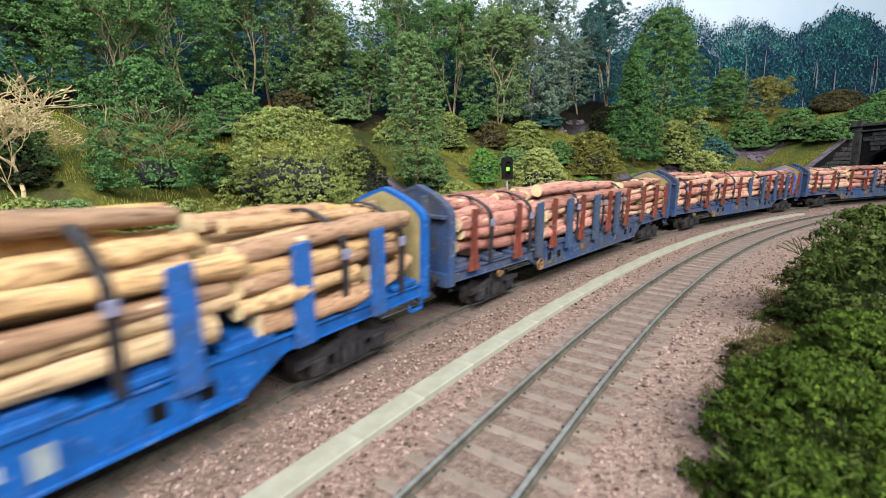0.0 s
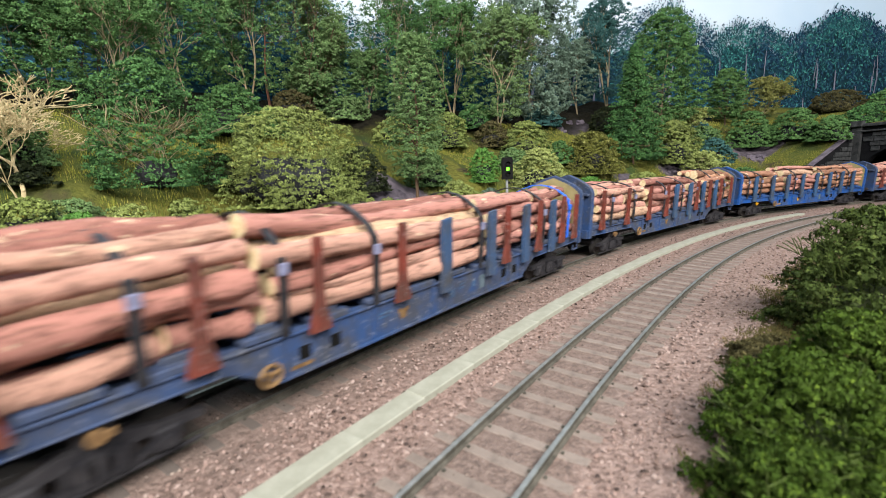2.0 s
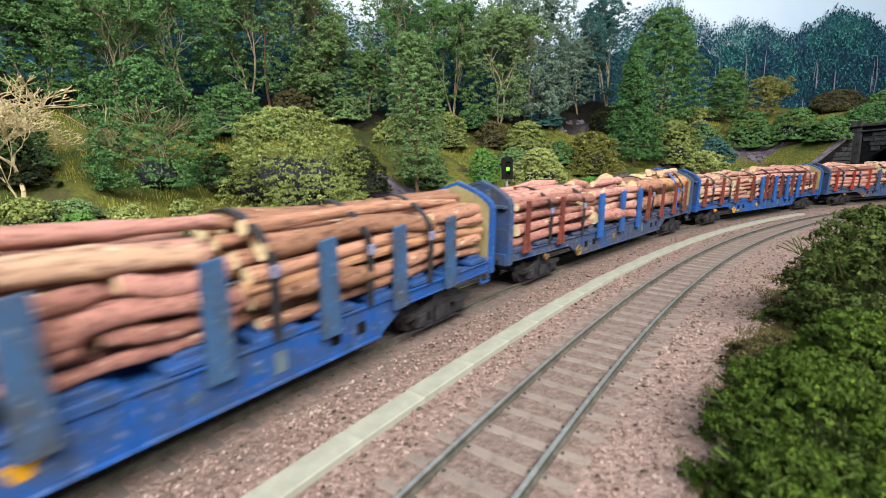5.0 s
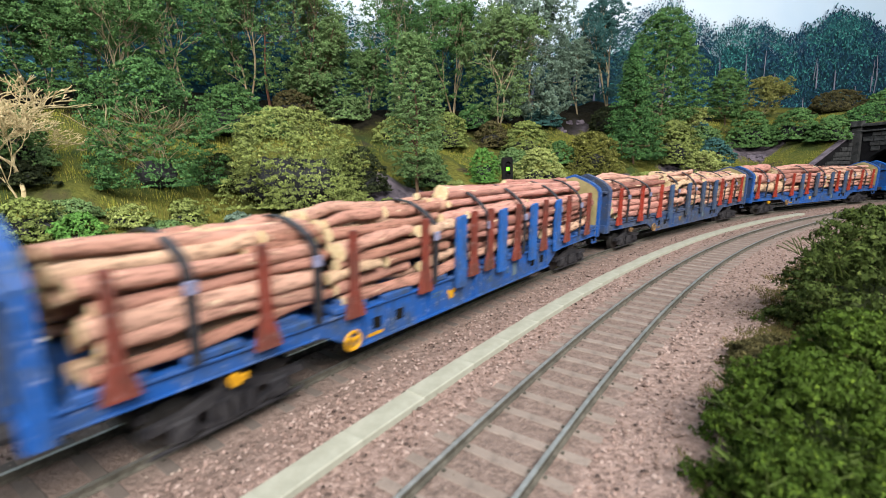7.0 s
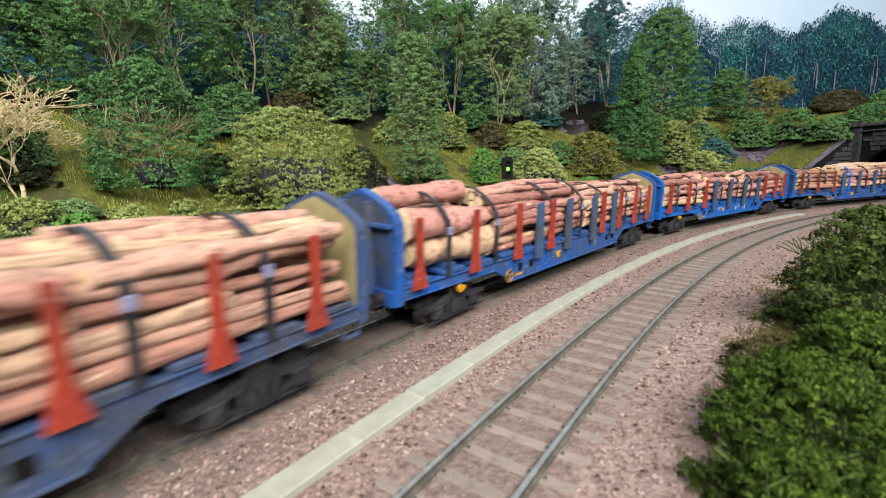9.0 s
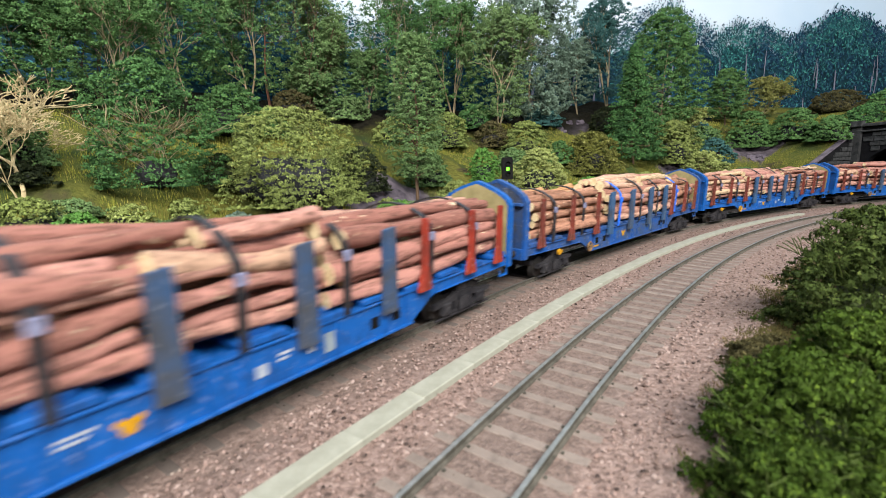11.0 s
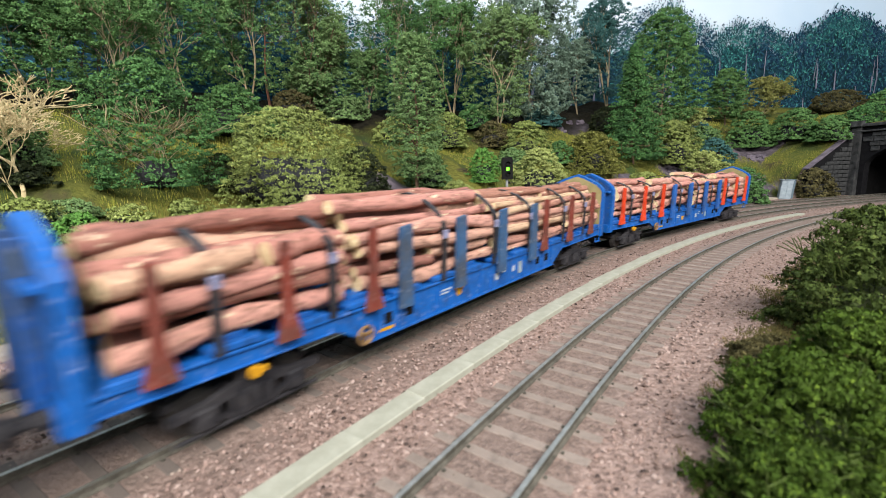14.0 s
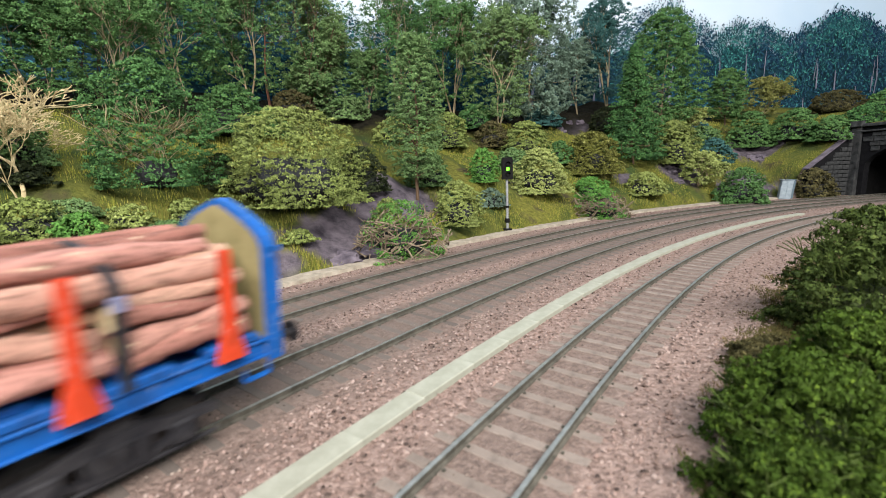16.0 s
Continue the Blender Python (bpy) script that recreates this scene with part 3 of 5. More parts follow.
def build_chips():
    def clean(rng):
        s = -6 + 96 * rng.random() ** 1.9
        d = rng.uniform(-11.5, VERGE_D - 0.6)
        t = near_track(s, d)
        e = d - near_d(s) - 3.0
        if (abs(d) < 1.75 or abs(d - far_d(s)) < 2.3) or t < 1.6 or abs(e) < 0.36 or any(abs(d - c - q) < 0.14 for c in (0, far_d(s), near_d(s)) for q in (-.875, .875)):
            return None
        x, y, _ = on_path(s, d)
        return x, y, ground_z(s, d) + rng.uniform(-0.03, 0.05)

    def dirty(rng):
        s = -6 + 96 * rng.random() ** 1.7
        c = rng.choice((0.0, 0.0, far_d(s), near_d(s)))
        d = c + rng.uniform(-2.2, 2.0)
        if abs(abs(d - c) - .875) < 0.14:
            return None
        x, y, _ = on_path(s, d)
        return x, y, ground_z(s, d) - 0.04 + rng.uniform(-0.03, 0.03)

    scatter("ballast_chips", random.Random(1), 80000, clean, 0.060, CHIPS, "loose pink and grey granite ballast chips")
    scatter("dirty_ballast_chips", random.Random(2), 18000, dirty, 0.065, CHIPS_DIRTY, "brown oil-stained ballast chips between sleepers")


def build_grass():
    """Static grass fibres over the bank and the near verge."""
    rng = random.Random(11)
    vs, fs, k = [], [], 0
    for i in range(230000):
        s, d = 5 + 125 * rng.random(), VERGE_D + 0.5 + 23 * rng.random() ** 1.2
        x, y, _ = on_path(s, d)
        g = noise.noise(Vector((x * 0.28, y * 0.28, 5))) + 0.35 * noise.noise(Vector((x, y, 1)))
        if g < -0.28:
            continue
        if any(math.hypot((s - rs) * 0.7, d - rd) < rr * 0.9 for rs, rd, rr in ROCK_SPOTS):
            continue
        z = ground_z(s, d) if s < PORTAL_S else hill_z(s, d)
        if s > PORTAL_S and d < 8:
            continue
        hgt = rng.uniform(0.25, 0.75) * (1 + 0.7 * g) * 0.5
        a, l = rng.uniform(0, 6.28), rng.uniform(0.0, 0.6) * hgt
        w = rng.uniform(0.014, 0.032)
        ca, sa = math.cos(a), math.sin(a)
        b = rng.uniform(0, 6.28)
        cb, sb = math.cos(b) * w, math.sin(b) * w
        vs += [(x - cb, y - sb, z - 0.15), (x + cb, y + sb, z - 0.15), (x + ca * l, y + sa * l, z + hgt)]
        fs.append((k, k + 1, k + 2))
        k += 3
    tagged(part_mesh("grass", mesh_of("grass", vs, fs, [GRASS])), "olive and straw static grass tufts on the bank", "grass", kind="stuff")


def build_fringe():
    """Dry scatter and short fibres between the ballast and the foreground bushes."""
    rng = random.Random(12)
    vs, fs, k = [], [], 0
    for i in range(26000):
        s, d = 6 + 34 * rng.random() ** 1.3, -10.6 - abs(rng.gauss(0, 0.9)) + 0.5 * math.sin(i)
        x, y, _ = on_path(s, d)
        if noise.noise(Vector((x * 0.6, y * 0.6, 8))) < -0.15 + 0.35 * (d + 11):
            continue
        z, hgt = ground_z(s, d), rng.uniform(0.05, 0.17)
        a, b, w = rng.uniform(0, 6.28), rng.uniform(0, 6.28), rng.uniform(0.012, 0.03)
        l = rng.uniform(0.2, 1.0) * hgt
        vs += [(x - math.cos(b) * w, y - math.sin(b) * w, z - 0.1), (x + math.cos(b) * w, y + math.sin(b) * w, z - 0.1), (x + math.cos(a) * l, y + math.sin(a) * l, z + hgt)]
        fs.append((k, k + 1, k + 2))
        k += 3
    tagged(part_mesh("dry_grass", mesh_of("dry_grass", vs, fs, [DRY_GRASS])), "brown and olive dry grass along the ballast edge", "grass", kind="stuff")


def stone_mesh(name, seed):
    bm = boxes((-0.5, 0.5, -0.5, 0.5, -0.5, 0.5), bev=0.07)
    rng = random.Random(seed)
    for v in bm.verts:
        v.co += Vector([rng.uniform(-0.035, 0.035) for _ in range(3)])
    me = bpy.data.meshes.new(name)
    bmesh.ops.scale(bm, vec=(U, U, U), verts=bm.verts)
    bm.to_mesh(me)
    bm.free()
    me.materials.append(STONE)
    return me


def build_portal():
    """Dark stone tunnel mouth across the tracks with a sloping wing wall along the bank."""
    portal = tagged(new("tunnel_portal"), "dark coursed stone tunnel mouth with wing wall", "tunnel portal", kind="structure")
    x, y, h = on_path(PORTAL_S, 0)
    portal.matrix_basis = cm(x, y, 0, 0, 0, math.degrees(h))
    # local x runs into the hill, local y to the far side
    arch = [(-11.6, -0.3), (-11.6, 4.2)] + [(-2.2 + 9.4 * math.cos(math.pi * (1 - i / 16)), 4.2 + 3.9 * math.sin(math.pi * i / 16)) for i in range(1, 16)] + [(7.2, 4.2), (7.2, -0.3)]
    outer = [(-20, -0.3), (-20, 10.4), (9.6, 10.4), (9.6, -0.3)]
    bm = bmesh.new()
    loop = outer + arch[::-1]
    slab(bm, loop, "x", 0.0, 1.2)
    part("portal_wall", bm, MORTAR, portal, "dark stone wall")
    bm = boxes((-0.55, 1.4, -20, 9.9, 10.4, 10.85), (-0.45, 1.3, -20, 9.8, 9.6, 9.85), bev=0.06)
    part("parapet_coping", bm, STONE, portal)
    bm = bmesh.new()
    slab(bm, [(-0.9, -0.3), (-0.35, 10.9), (0.05, 10.9), (0.05, -0.3)], "y", 7.9, 9.2)
    box(bm, -0.75, 0.1, 7.7, 9.4, 10.4, 11.3, 0.08)
    part("pilaster", bm, STONE, portal, "battered stone pilaster with cap")
    bm = bmesh.new()
    wing = [(-9.2, -0.3), (-9.2, 4.2), (0.0, 9.6), (0.0, -0.3)]
    slab(bm, wing, "y", 9.0, 9.7)
    part("wing_wall", bm, MORTAR, portal)
    bm = bmesh.new()
    slab(bm, [(-9.3, 4.2), (-9.3, 4.34), (0.0, 9.76), (0.0, 9.6)], "y", 8.8, 9.8)
    part("wing_coping", bm, ROCK, portal, "sloping pale coping")
    shapes = [stone_mesh("stone", i) for i in range(4)]
    rng = random.Random(8)
    z = -0.2
    while z < 9.3:
        hgt = rng.uniform(0.55, 0.85)
        u = -9.2 + rng.uniform(0, 0.8)
        while u < -0.4:
            w = rng.uniform(0.9, 2.0)
            if z + hgt < 4.2 + (u + 9.2) * 5.4 / 9.2:
                part_mesh("stone", rng.choice(shapes), portal, cm(u + w / 2, 8.95, z + hgt / 2) @ Matrix.Diagonal((w - 0.09, 0.34, hgt - 0.09, 1)))
            u += w
        u = -19.5 + rng.uniform(0, 0.8)
        while u < 7.7:
            w = rng.uniform(0.9, 2.0)
            um = u + w / 2
            k = (um + 2.2) / 9.4
            inside = abs(k) < 1.06 and z < 4.4 + 4.0 * math.sqrt(max(0, 1 - min(1, k * k)))
            if not inside and u + w < 7.9:
                part_mesh("stone", rng.choice(shapes), portal, cm(0.0, um, z + hgt / 2) @ Matrix.Diagonal((0.34, w - 0.09, hgt - 0.09, 1)))
            u += w
        z += hgt

# ---- the timber wagons ----
PITCH, HALF = 29.06, 13.5
BOGIE_X = 10.2
RIDE = 0.32


def log_meshes():
    out = {}
    for kind, bark in LOGS.items():
        out[kind] = []
        for v in range(11):
            rng = random.Random(v * 7 + 1)
            sides, rings = 10, 14
            calm = 0.2 if v < 3 else 1.0
            bend = [calm * b for b in (rng.uniform(-0.6, 0.6), rng.uniform(-0.32, 0.32), rng.uniform(-0.6, 0.6), rng.uniform(-0.32, 0.32))]
            verts, faces, index = [], [], []
            for i in range(rings):
                t = i / (rings - 1)
                oy = bend[0] * math.sin(t * 3.1) + bend[1] * math.sin(t * 7 + v)
                oz = bend[2] * math.sin(t * 3.1) + bend[3] * math.sin(t * 6 + v)
                rr = 1.0 - 0.2 * t + 0.06 * math.sin(t * 11 + v) + rng.uniform(-0.06, 0.06) + (rng.uniform(0.08, 0.2) if rng.random() < 0.16 else 0)
                for j in range(sides):
                    a = 2 * math.pi * j / sides
                    r = rr * (1 + 0.07 * math.sin(a * 3 + v + t * 4) + rng.uniform(-0.045, 0.045))
                    verts.append((t - 0.5, oy + r * math.cos(a), oz + r * math.sin(a)))
            for i in range(rings - 1):
                for j in range(sides):
                    k = (j + 1) % sides
                    faces.append((i * sides + j, i * sides + k, (i + 1) * sides + k, (i + 1) * sides + j))
                    index.append(0)
            faces += [tuple(range(sides))[::-1], tuple((rings - 1) * sides + j for j in range(sides))]
            index += [1, 1]
            me = bpy.data.meshes.new("log")
            me.from_pydata(verts, [], faces)
            me.materials.append(bark)
            me.materials.append(LOG_END)
            me.polygons.foreach_set("material_index", np.asarray(index, dtype=np.int32))
            sm = np.ones(len(faces), dtype=bool)
            sm[-2:] = False
            me.polygons.foreach_set("use_smooth", sm)
            me.update()
            out[kind].append(me)
    return out


LOG_MESHES = log_meshes()


def arch_outline(w, spring, top, steps=7, foot=1.1):
    """Half width w, straight to the springing, then a pointed arch."""
    left = [(-w, foot), (-w, spring)]
    for i in range(1, steps):
        a = i / steps
        left.append((-w * (1 - a ** 1.35) * 1.0, spring + (top - spring) * (a ** 0.72) * 1.0))
    right = [(-p[0], p[1]) for p in left[::-1]]
    return left + [(0, top)] + right


def rim(bm, outline, inset, x0, x1):
    """A band along an outline, open at the foot."""
    n = len(outline)
    inner = []
    for i, (y, z) in enumerate(outline):
        a = outline[max(i - 1, 0)]
        b = outline[min(i + 1, n - 1)]
        t = Vector((b[0] - a[0], b[1] - a[1])).normalized()
        inner.append((y + t.y * inset, z - t.x * inset))
    vs = [[bm.verts.new((x, *p)) for p in o] for x, o in ((x0, outline), (x0, inner), (x1, inner), (x1, outline))]
    for i in range(n - 1):
        for k in range(4):
            a, b = vs[k], vs[(k + 1) % 4]
            bm.faces.new((a[i], a[i + 1], b[i + 1], b[i]))
    for i in (0, n - 1):
        bm.faces.new([vs[k][i] for k in range(4)])
    bmesh.ops.recalc_face_normals(bm, faces=bm.faces)


def profile_top(y, flat, crown):
    """Height of the load's top across the wagon."""
    return flat + (crown - flat) * (1 - (abs(y) / 1.6) ** 2)


def stack(wagon, rng, kind, x0, x1, radius, crown, flat=3.75, base=1.92):
    """One bundle of logs lying along the wagon."""
    z, row = base + radius, 0
    span = x1 - x0
    while True:
        n = max(2, int(round(3.3 / (2 * radius))))
        shift = radius * 0.5 if row % 2 else 0.0
        any_placed = False
        for j in range(n):
            y = -1.62 + radius + j * (3.24 - 2 * radius) / (n - 1) + (shift if 0 < j < n - 1 else 0)
            if z + radius * 0.3 > profile_top(y, flat, crown):
                continue
            any_placed = True
            if n > 5 and 1 < j < n - 2 and z < flat - 3 * radius:
                continue
            r = radius * rng.uniform(0.72, 1.18)
            pieces = [(x0, x1)]
            if span > 4.5 and rng.random() < (0.5 if radius < 0.26 else 0.28 if radius < 0.4 else 0.0):
                joint = x0 + span * rng.uniform(0.3, 0.7)
                pieces = [(x0, joint - 0.03), (joint + 0.03, x1)]
            for p0, p1 in pieces:
                l = (p1 - p0) * rng.uniform(0.88, 1.03)
                mid = (p0 + p1) / 2 + rng.uniform(-0.25, 0.25)
                mid = max(-12.95 + l / 2, min(12.95 - l / 2, mid))
                wild = min(1, 0.3 / radius) * min(2.0, 6.0 / l)
                m = cm(mid, y + rng.uniform(-.08, .08), z + rng.uniform(-.09, .09), 0, rng.uniform(-2.6, 2.6) * wild, rng.uniform(-2.2, 2.2) * wild + rng.choice((0, 180)))
                q = r * rng.uniform(0.9, 1.1)
                part_mesh("log", rng.choice(LOG_MESHES[kind][:3] if radius > 0.5 else LOG_MESHES[kind]), wagon, m @ pose(0, 0, 0, rng.uniform(0, 360)) @ Matrix.Diagonal((l * U, q * U, q * U, 1)))
        z += radius * 1.66
        row += 1
        if not any_placed or row > 12:
            break


def strap(wagon, x, crown, material, flat=3.75):
    outline = [(-1.70, 1.66), (-1.74, 3.2)] + [(-1.66, 3.72)] + [(y, profile_top(y, flat, crown) + 0.10) for y in (-1.4, -1.0, -0.5, 0, 0.5, 1.0, 1.4)] + [(1.66, 3.72), (1.74, 3.2), (1.70, 1.66)]
    bm = bmesh.new()
    rim(bm, outline, -0.05, x - 0.11, x + 0.11)
    part("strap", bm, material, wagon, "load strap over the logs")
    bm = boxes((x - 0.13, x + 0.13, -1.85, -1.75, 3.2, 3.5))
    part("buckle", bm, STRAP_GREY if material is STRAP else material, wagon)


def build_bogie(wagon, x, paint):
    bogie = part("bogie", boxes((-1.9, 1.9, -0.9, 0.9, 0.75, 0.95), (-0.35, 0.35, -1.35, 1.35, 0.62, 1.36)), IRON, wagon, "black three-piece bogie")
    bogie.matrix_basis = cm(x, 0, -RIDE)
    for side in (-1, 1):
        bm = bmesh.new()
        y = side * 1.32
        slab(bm, [(-1.95, 0.66), (-1.95, 0.84), (-1.1, 0.90), (-0.5, 1.06), (0.5, 1.06), (1.1, 0.90), (1.95, 0.84), (1.95, 0.66), (1.0, 0.70), (0.5, 0.78), (-0.5, 0.78), (-1.0, 0.70)], "y", y - 0.1, y + 0.1)
        slab(bm, [(-0.95, 0.42), (-0.55, 0.20), (0.55, 0.20), (0.95, 0.42), (0.95, 0.52), (0.5, 0.32), (-0.5, 0.32), (-0.95, 0.52)], "y", y - 0.1, y + 0.1)
        for e in (-0.52, 0.52):
            box(bm, e - 0.08, e + 0.08, y - 0.11, y + 0.11, 0.25, 0.85, 0.02)
        for e in (-1.18, 1.18):
            box(bm, e - 0.28, e + 0.28, y + side * 0.06 - 0.14, y + side * 0.06 + 0.14, 0.30, 0.80, 0.05)
            tube(bm, (e, y + side * 0.1, 0.5), (e, y + side * 0.27, 0.5), 0.17, 0.15, 10)
        for e in (-0.3, 0, 0.3):
            tube(bm, (e, y + side * 0.16, 0.36), (e, y + side * 0.16, 0.86), 0.11, 0.11, 8)
        box(bm, -1.9, 1.9, y + side * 0.08 - 0.05, y + side * 0.08 + 0.05, 0.16, 0.25, 0.02)
        part("side_frame", bm, IRON, bogie)
    for e in (-1.18, 1.18):
        bm = bmesh.new()
        tube(bm, (0, -1.2, 0), (0, 1.2, 0), 0.09, 0.09, 8)
        for side in (-1, 1):
            tube(bm, (0, side * 0.72, 0), (0, side * 0.95, 0), 0.56, 0.54, 20)
            tube(bm, (0, side * 0.68, 0), (0, side * 0.73, 0), 0.62, 0.62, 20)
            for k in range(4):
                a = k * math.pi / 2
                box(bm, 0.26 * math.cos(a) - 0.07, 0.26 * math.cos(a) + 0.07, side * 0.95 - 0.02, side * 0.95 + 0.03, 0.26 * math.sin(a) - 0.07, 0.26 * math.sin(a) + 0.07, 0.02)
        w = part("wheelset", bm, WHEEL, bogie, "worn steel wheels on an axle")
        w.matrix_basis = cm(e, 0, 0.56)
    return bogie


def build_wagon(spec, rng):
    """One bogie timber wagon; local x points to its rear, z = 0 at the rail tops."""
    tone, post_tone, red_tone, load = spec["tone"], spec["post"], spec["red"], spec["load"]
    blue, slate, red = BLUES[tone], SLATES[post_tone], REDS[red_tone]
    word = {"clean": "bright blue", "worn": "weathered blue", "dirty": "grimy grey-blue"}[tone]
    wagon = tagged(new("timber_wagon"), "%s bogie wagon loaded with %s logs, strapped" % (word, spec["say"]), "freight wagon", "timber train")
    # sole bars: a deep fish-bellied middle between the bogies
    for side in (-1, 1):
        bm = bmesh.new()
        y = side * 1.52
        slab(bm, [(-HALF, 1.22), (-HALF, 1.62), (HALF, 1.62), (HALF, 1.22), (8.0, 1.22), (7.6, 1.12), (6.5, 0.5), (-6.5, 0.5), (-7.6, 1.12), (-8.0, 1.22)], "y", y - 0.09, y + 0.09)
        part("sole_bar", bm, blue, wagon, "deep-bellied side frame")
        bm = boxes((-6.5, 6.5, y - 0.17, y + 0.17, 0.46, 0.55), (-HALF, HALF, y - 0.17, y + 0.17, 1.58, 1.66), (-HALF, -7.9, y - 0.15, y + 0.15, 1.18, 1.24), (7.9, HALF, y - 0.15, y + 0.15, 1.18, 1.24), bev=0.015)
        for x in (-6.2, -5.2, -3.2, -0.4, 0.4, 3.2, 5.2, 6.2):
            box(bm, x - 0.05, x + 0.05, y + side * 0.08 - 0.06, y + side * 0.08 + 0.06, 0.55, 1.58, 0.0)
        part("frame_flange", bm, blue, wagon)
        # thin near-black plates paint the shade of openings onto the solid frame
        for x in (-5.7, -4.7, 4.7, 5.7):
            part("frame_opening", boxes((x - 0.17, x + 0.17, y + side * 0.09 - 0.02, y + side * 0.09 + 0.012, 0.85, 1.2), bev=0.0), DARK_INSIDE, wagon, "near-black plate painted as a shaded opening in the side frame")
        marks = [(x, x + w, y + side * 0.09 - 0.01, y + side * 0.09 + 0.014, z, z + hh) for x, w, z, hh in ((-3.0, 0.6, 1.22, 0.06), (-3.0, 0.45, 1.10, 0.06), (0.7, 0.3, 0.85, 0.3), (1.3, 0.4, 1.2, 0.07), (1.3, 0.3, 1.06, 0.07), (2.2, 0.22, 0.95, 0.25))]
        for mark in marks:
            part("lettering_bar", boxes(mark, bev=0.0), WHITE if tone == "clean" else SLATES["clean"], wagon, "unreadable pale lettering")
        part("data_panel", boxes((2.75, 3.1, y + side * 0.09 - 0.01, y + side * 0.09 + 0.016, 0.75, 1.3), bev=0.0), CABINET if tone == "clean" else CABINET_DARK, wagon, "grey data panel")
        bm = bmesh.new()
        for bx, bz, br in ((-1.9, 1.0, 0.17), (-1.72, 1.12, 0.09), (-2.08, 1.14, 0.08)):
            tube(bm, (bx, y + side * 0.08, bz), (bx, y + side * 0.107, bz), br, br, 9)
        part("orange_emblem", bm, RUSTY if tone == "dirty" else YELLOW, wagon, "worn orange emblem")
        part("yellow_stripe", boxes((-6.15, -5.45, y + side * 0.09 - 0.01, y + side * 0.09 + 0.014, 0.64, 0.74), bev=0.0), RUSTY if tone == "dirty" else YELLOW, wagon)
        # brake wheel hung on the frame
        bm = bmesh.new()
        cx, cz, yy = -6.75, 0.80, y + side * 0.2
        ring = [[bm.verts.new((cx + (0.27 + 0.05 * math.cos(v)) * math.cos(a), yy + 0.05 * math.sin(v), cz + (0.27 + 0.05 * math.cos(v)) * math.sin(a))) for v in (0, 1.26, 2.51, 3.77, 5.03)] for a in (i * math.pi / 8 for i in range(16))]
        for i in range(16):
            for v in range(5):
                bm.faces.new((ring[i][v], ring[(i + 1) % 16][v], ring[(i + 1) % 16][(v + 1) % 5], ring[i][(v + 1) % 5]))
        for i in range(3):
            a = 2 * math.pi * i / 3 + 0.4
            tube(bm, (cx, yy, cz), (cx + 0.27 * math.cos(a), yy, cz + 0.27 * math.sin(a)), 0.045, 0.045, 5)
        tube(bm, (cx, yy, cz), (cx, y, cz), 0.08, 0.08, 6)
        part("brake_wheel", bm, YELLOW if spec["say"].startswith("thin") else RUSTY, wagon, "hand brake wheel")
        bm = bmesh.new()
        tube(bm, (-10.2, side * 1.6, 0.98), (-10.2, side * 1.72, 0.98), 0.16, 0.16, 8)
        box(bm, -10.35, -9.9, side * 1.66 - 0.05, side * 1.66 + 0.05, 0.9, 1.06)
        part("brake_tag", bm, RUSTY if tone == "dirty" else YELLOW, wagon, "yellow brake fitting")
    # deck: bearers and the raised bolsters that carry the logs
    part("deck", boxes((-HALF, HALF, -1.45, 1.45, 1.40, 1.56)), blue, wagon)
    bolster = part("bolster", boxes((-0.62, 0.62, -1.70, 1.70, 1.64, 1.82), (-0.34, 0.34, -1.45, 1.45, 1.80, 1.96), bev=0.03), blue, wagon, "stepped load bearer")
    for i in range(14):
        at = cm(-12.5 + i * 25.0 / 13, 0, 0.05 if i % 2 else 0.0)
        if i:
            part_mesh("bolster", bolster.data, wagon, at, "stepped load bearer")
        else:
            bolster.matrix_basis = at
    part("underframe", boxes((-8.0, 8.0, -0.5, 0.5, 0.6, 1.4), (-13.2, 13.2, -0.35, 0.35, 1.0, 1.4)), IRON, wagon)
    # bulkheads: pointed plates with rims, ribbed outside
    shape = arch_outline(1.78, 3.9, 4.94)
    for end in (-1, 1):
        x = end * HALF
        bm = bmesh.new()
        inner = arch_outline(1.62, 3.85, 4.8)
        slab(bm, inner, "x", x - end * 0.10 - 0.05, x - end * 0.10 + 0.05)
        bulkhead = part("bulkhead", bm, TAN, wagon, "pointed end wall, tan inside")
        bm = bmesh.new()
        deep = 0.22 if end < 0 else 0.2
        rim(bm, shape, 0.15, min(x - end * 0.14, x + end * deep), max(x - end * 0.14, x + end * deep))
        part("rim", bm, blue, bulkhead, "blue pointed rim")
        bm = bmesh.new()
        o = x + end * 0.10
        slab(bm, inner, "x", o - 0.1, o + 0.02) if end < 0 else slab(bm, inner, "x", o - 0.02, o + 0.1)
        for y in (-0.62, 0.62):
            box(bm, min(o, o + end * 0.42), max(o, o + end * 0.22), y - 0.07, y + 0.07, 1.1, 4.55, 0.02)
        # worn and dirty blues here paint the shade of the gap between wagons
        part("outer_face", bm, BLUES["worn"] if tone == "clean" else BLUES["dirty"], bulkhead, "blue ribbed outer face, toned down for the shade between wagons")
        part("cross_beam", boxes((min(o, o + end * 0.34), max(o, o + end * 0.34), -1.66, 1.66, 3.72, 3.86)), blue, bulkhead)
        # headstock, buffers and coupling
        part("headstock", boxes((min(x, x + end * 0.3), max(x, x + end * 0.3), -1.7, 1.7, 1.08, 1.62)), blue, wagon)
        for y in (-1.15, 1.15):
            bm = bmesh.new()
            tube(bm, (x + end * 0.3, y, 1.35), (x + end * 0.6, y, 1.35), 0.2, 0.17, 10)
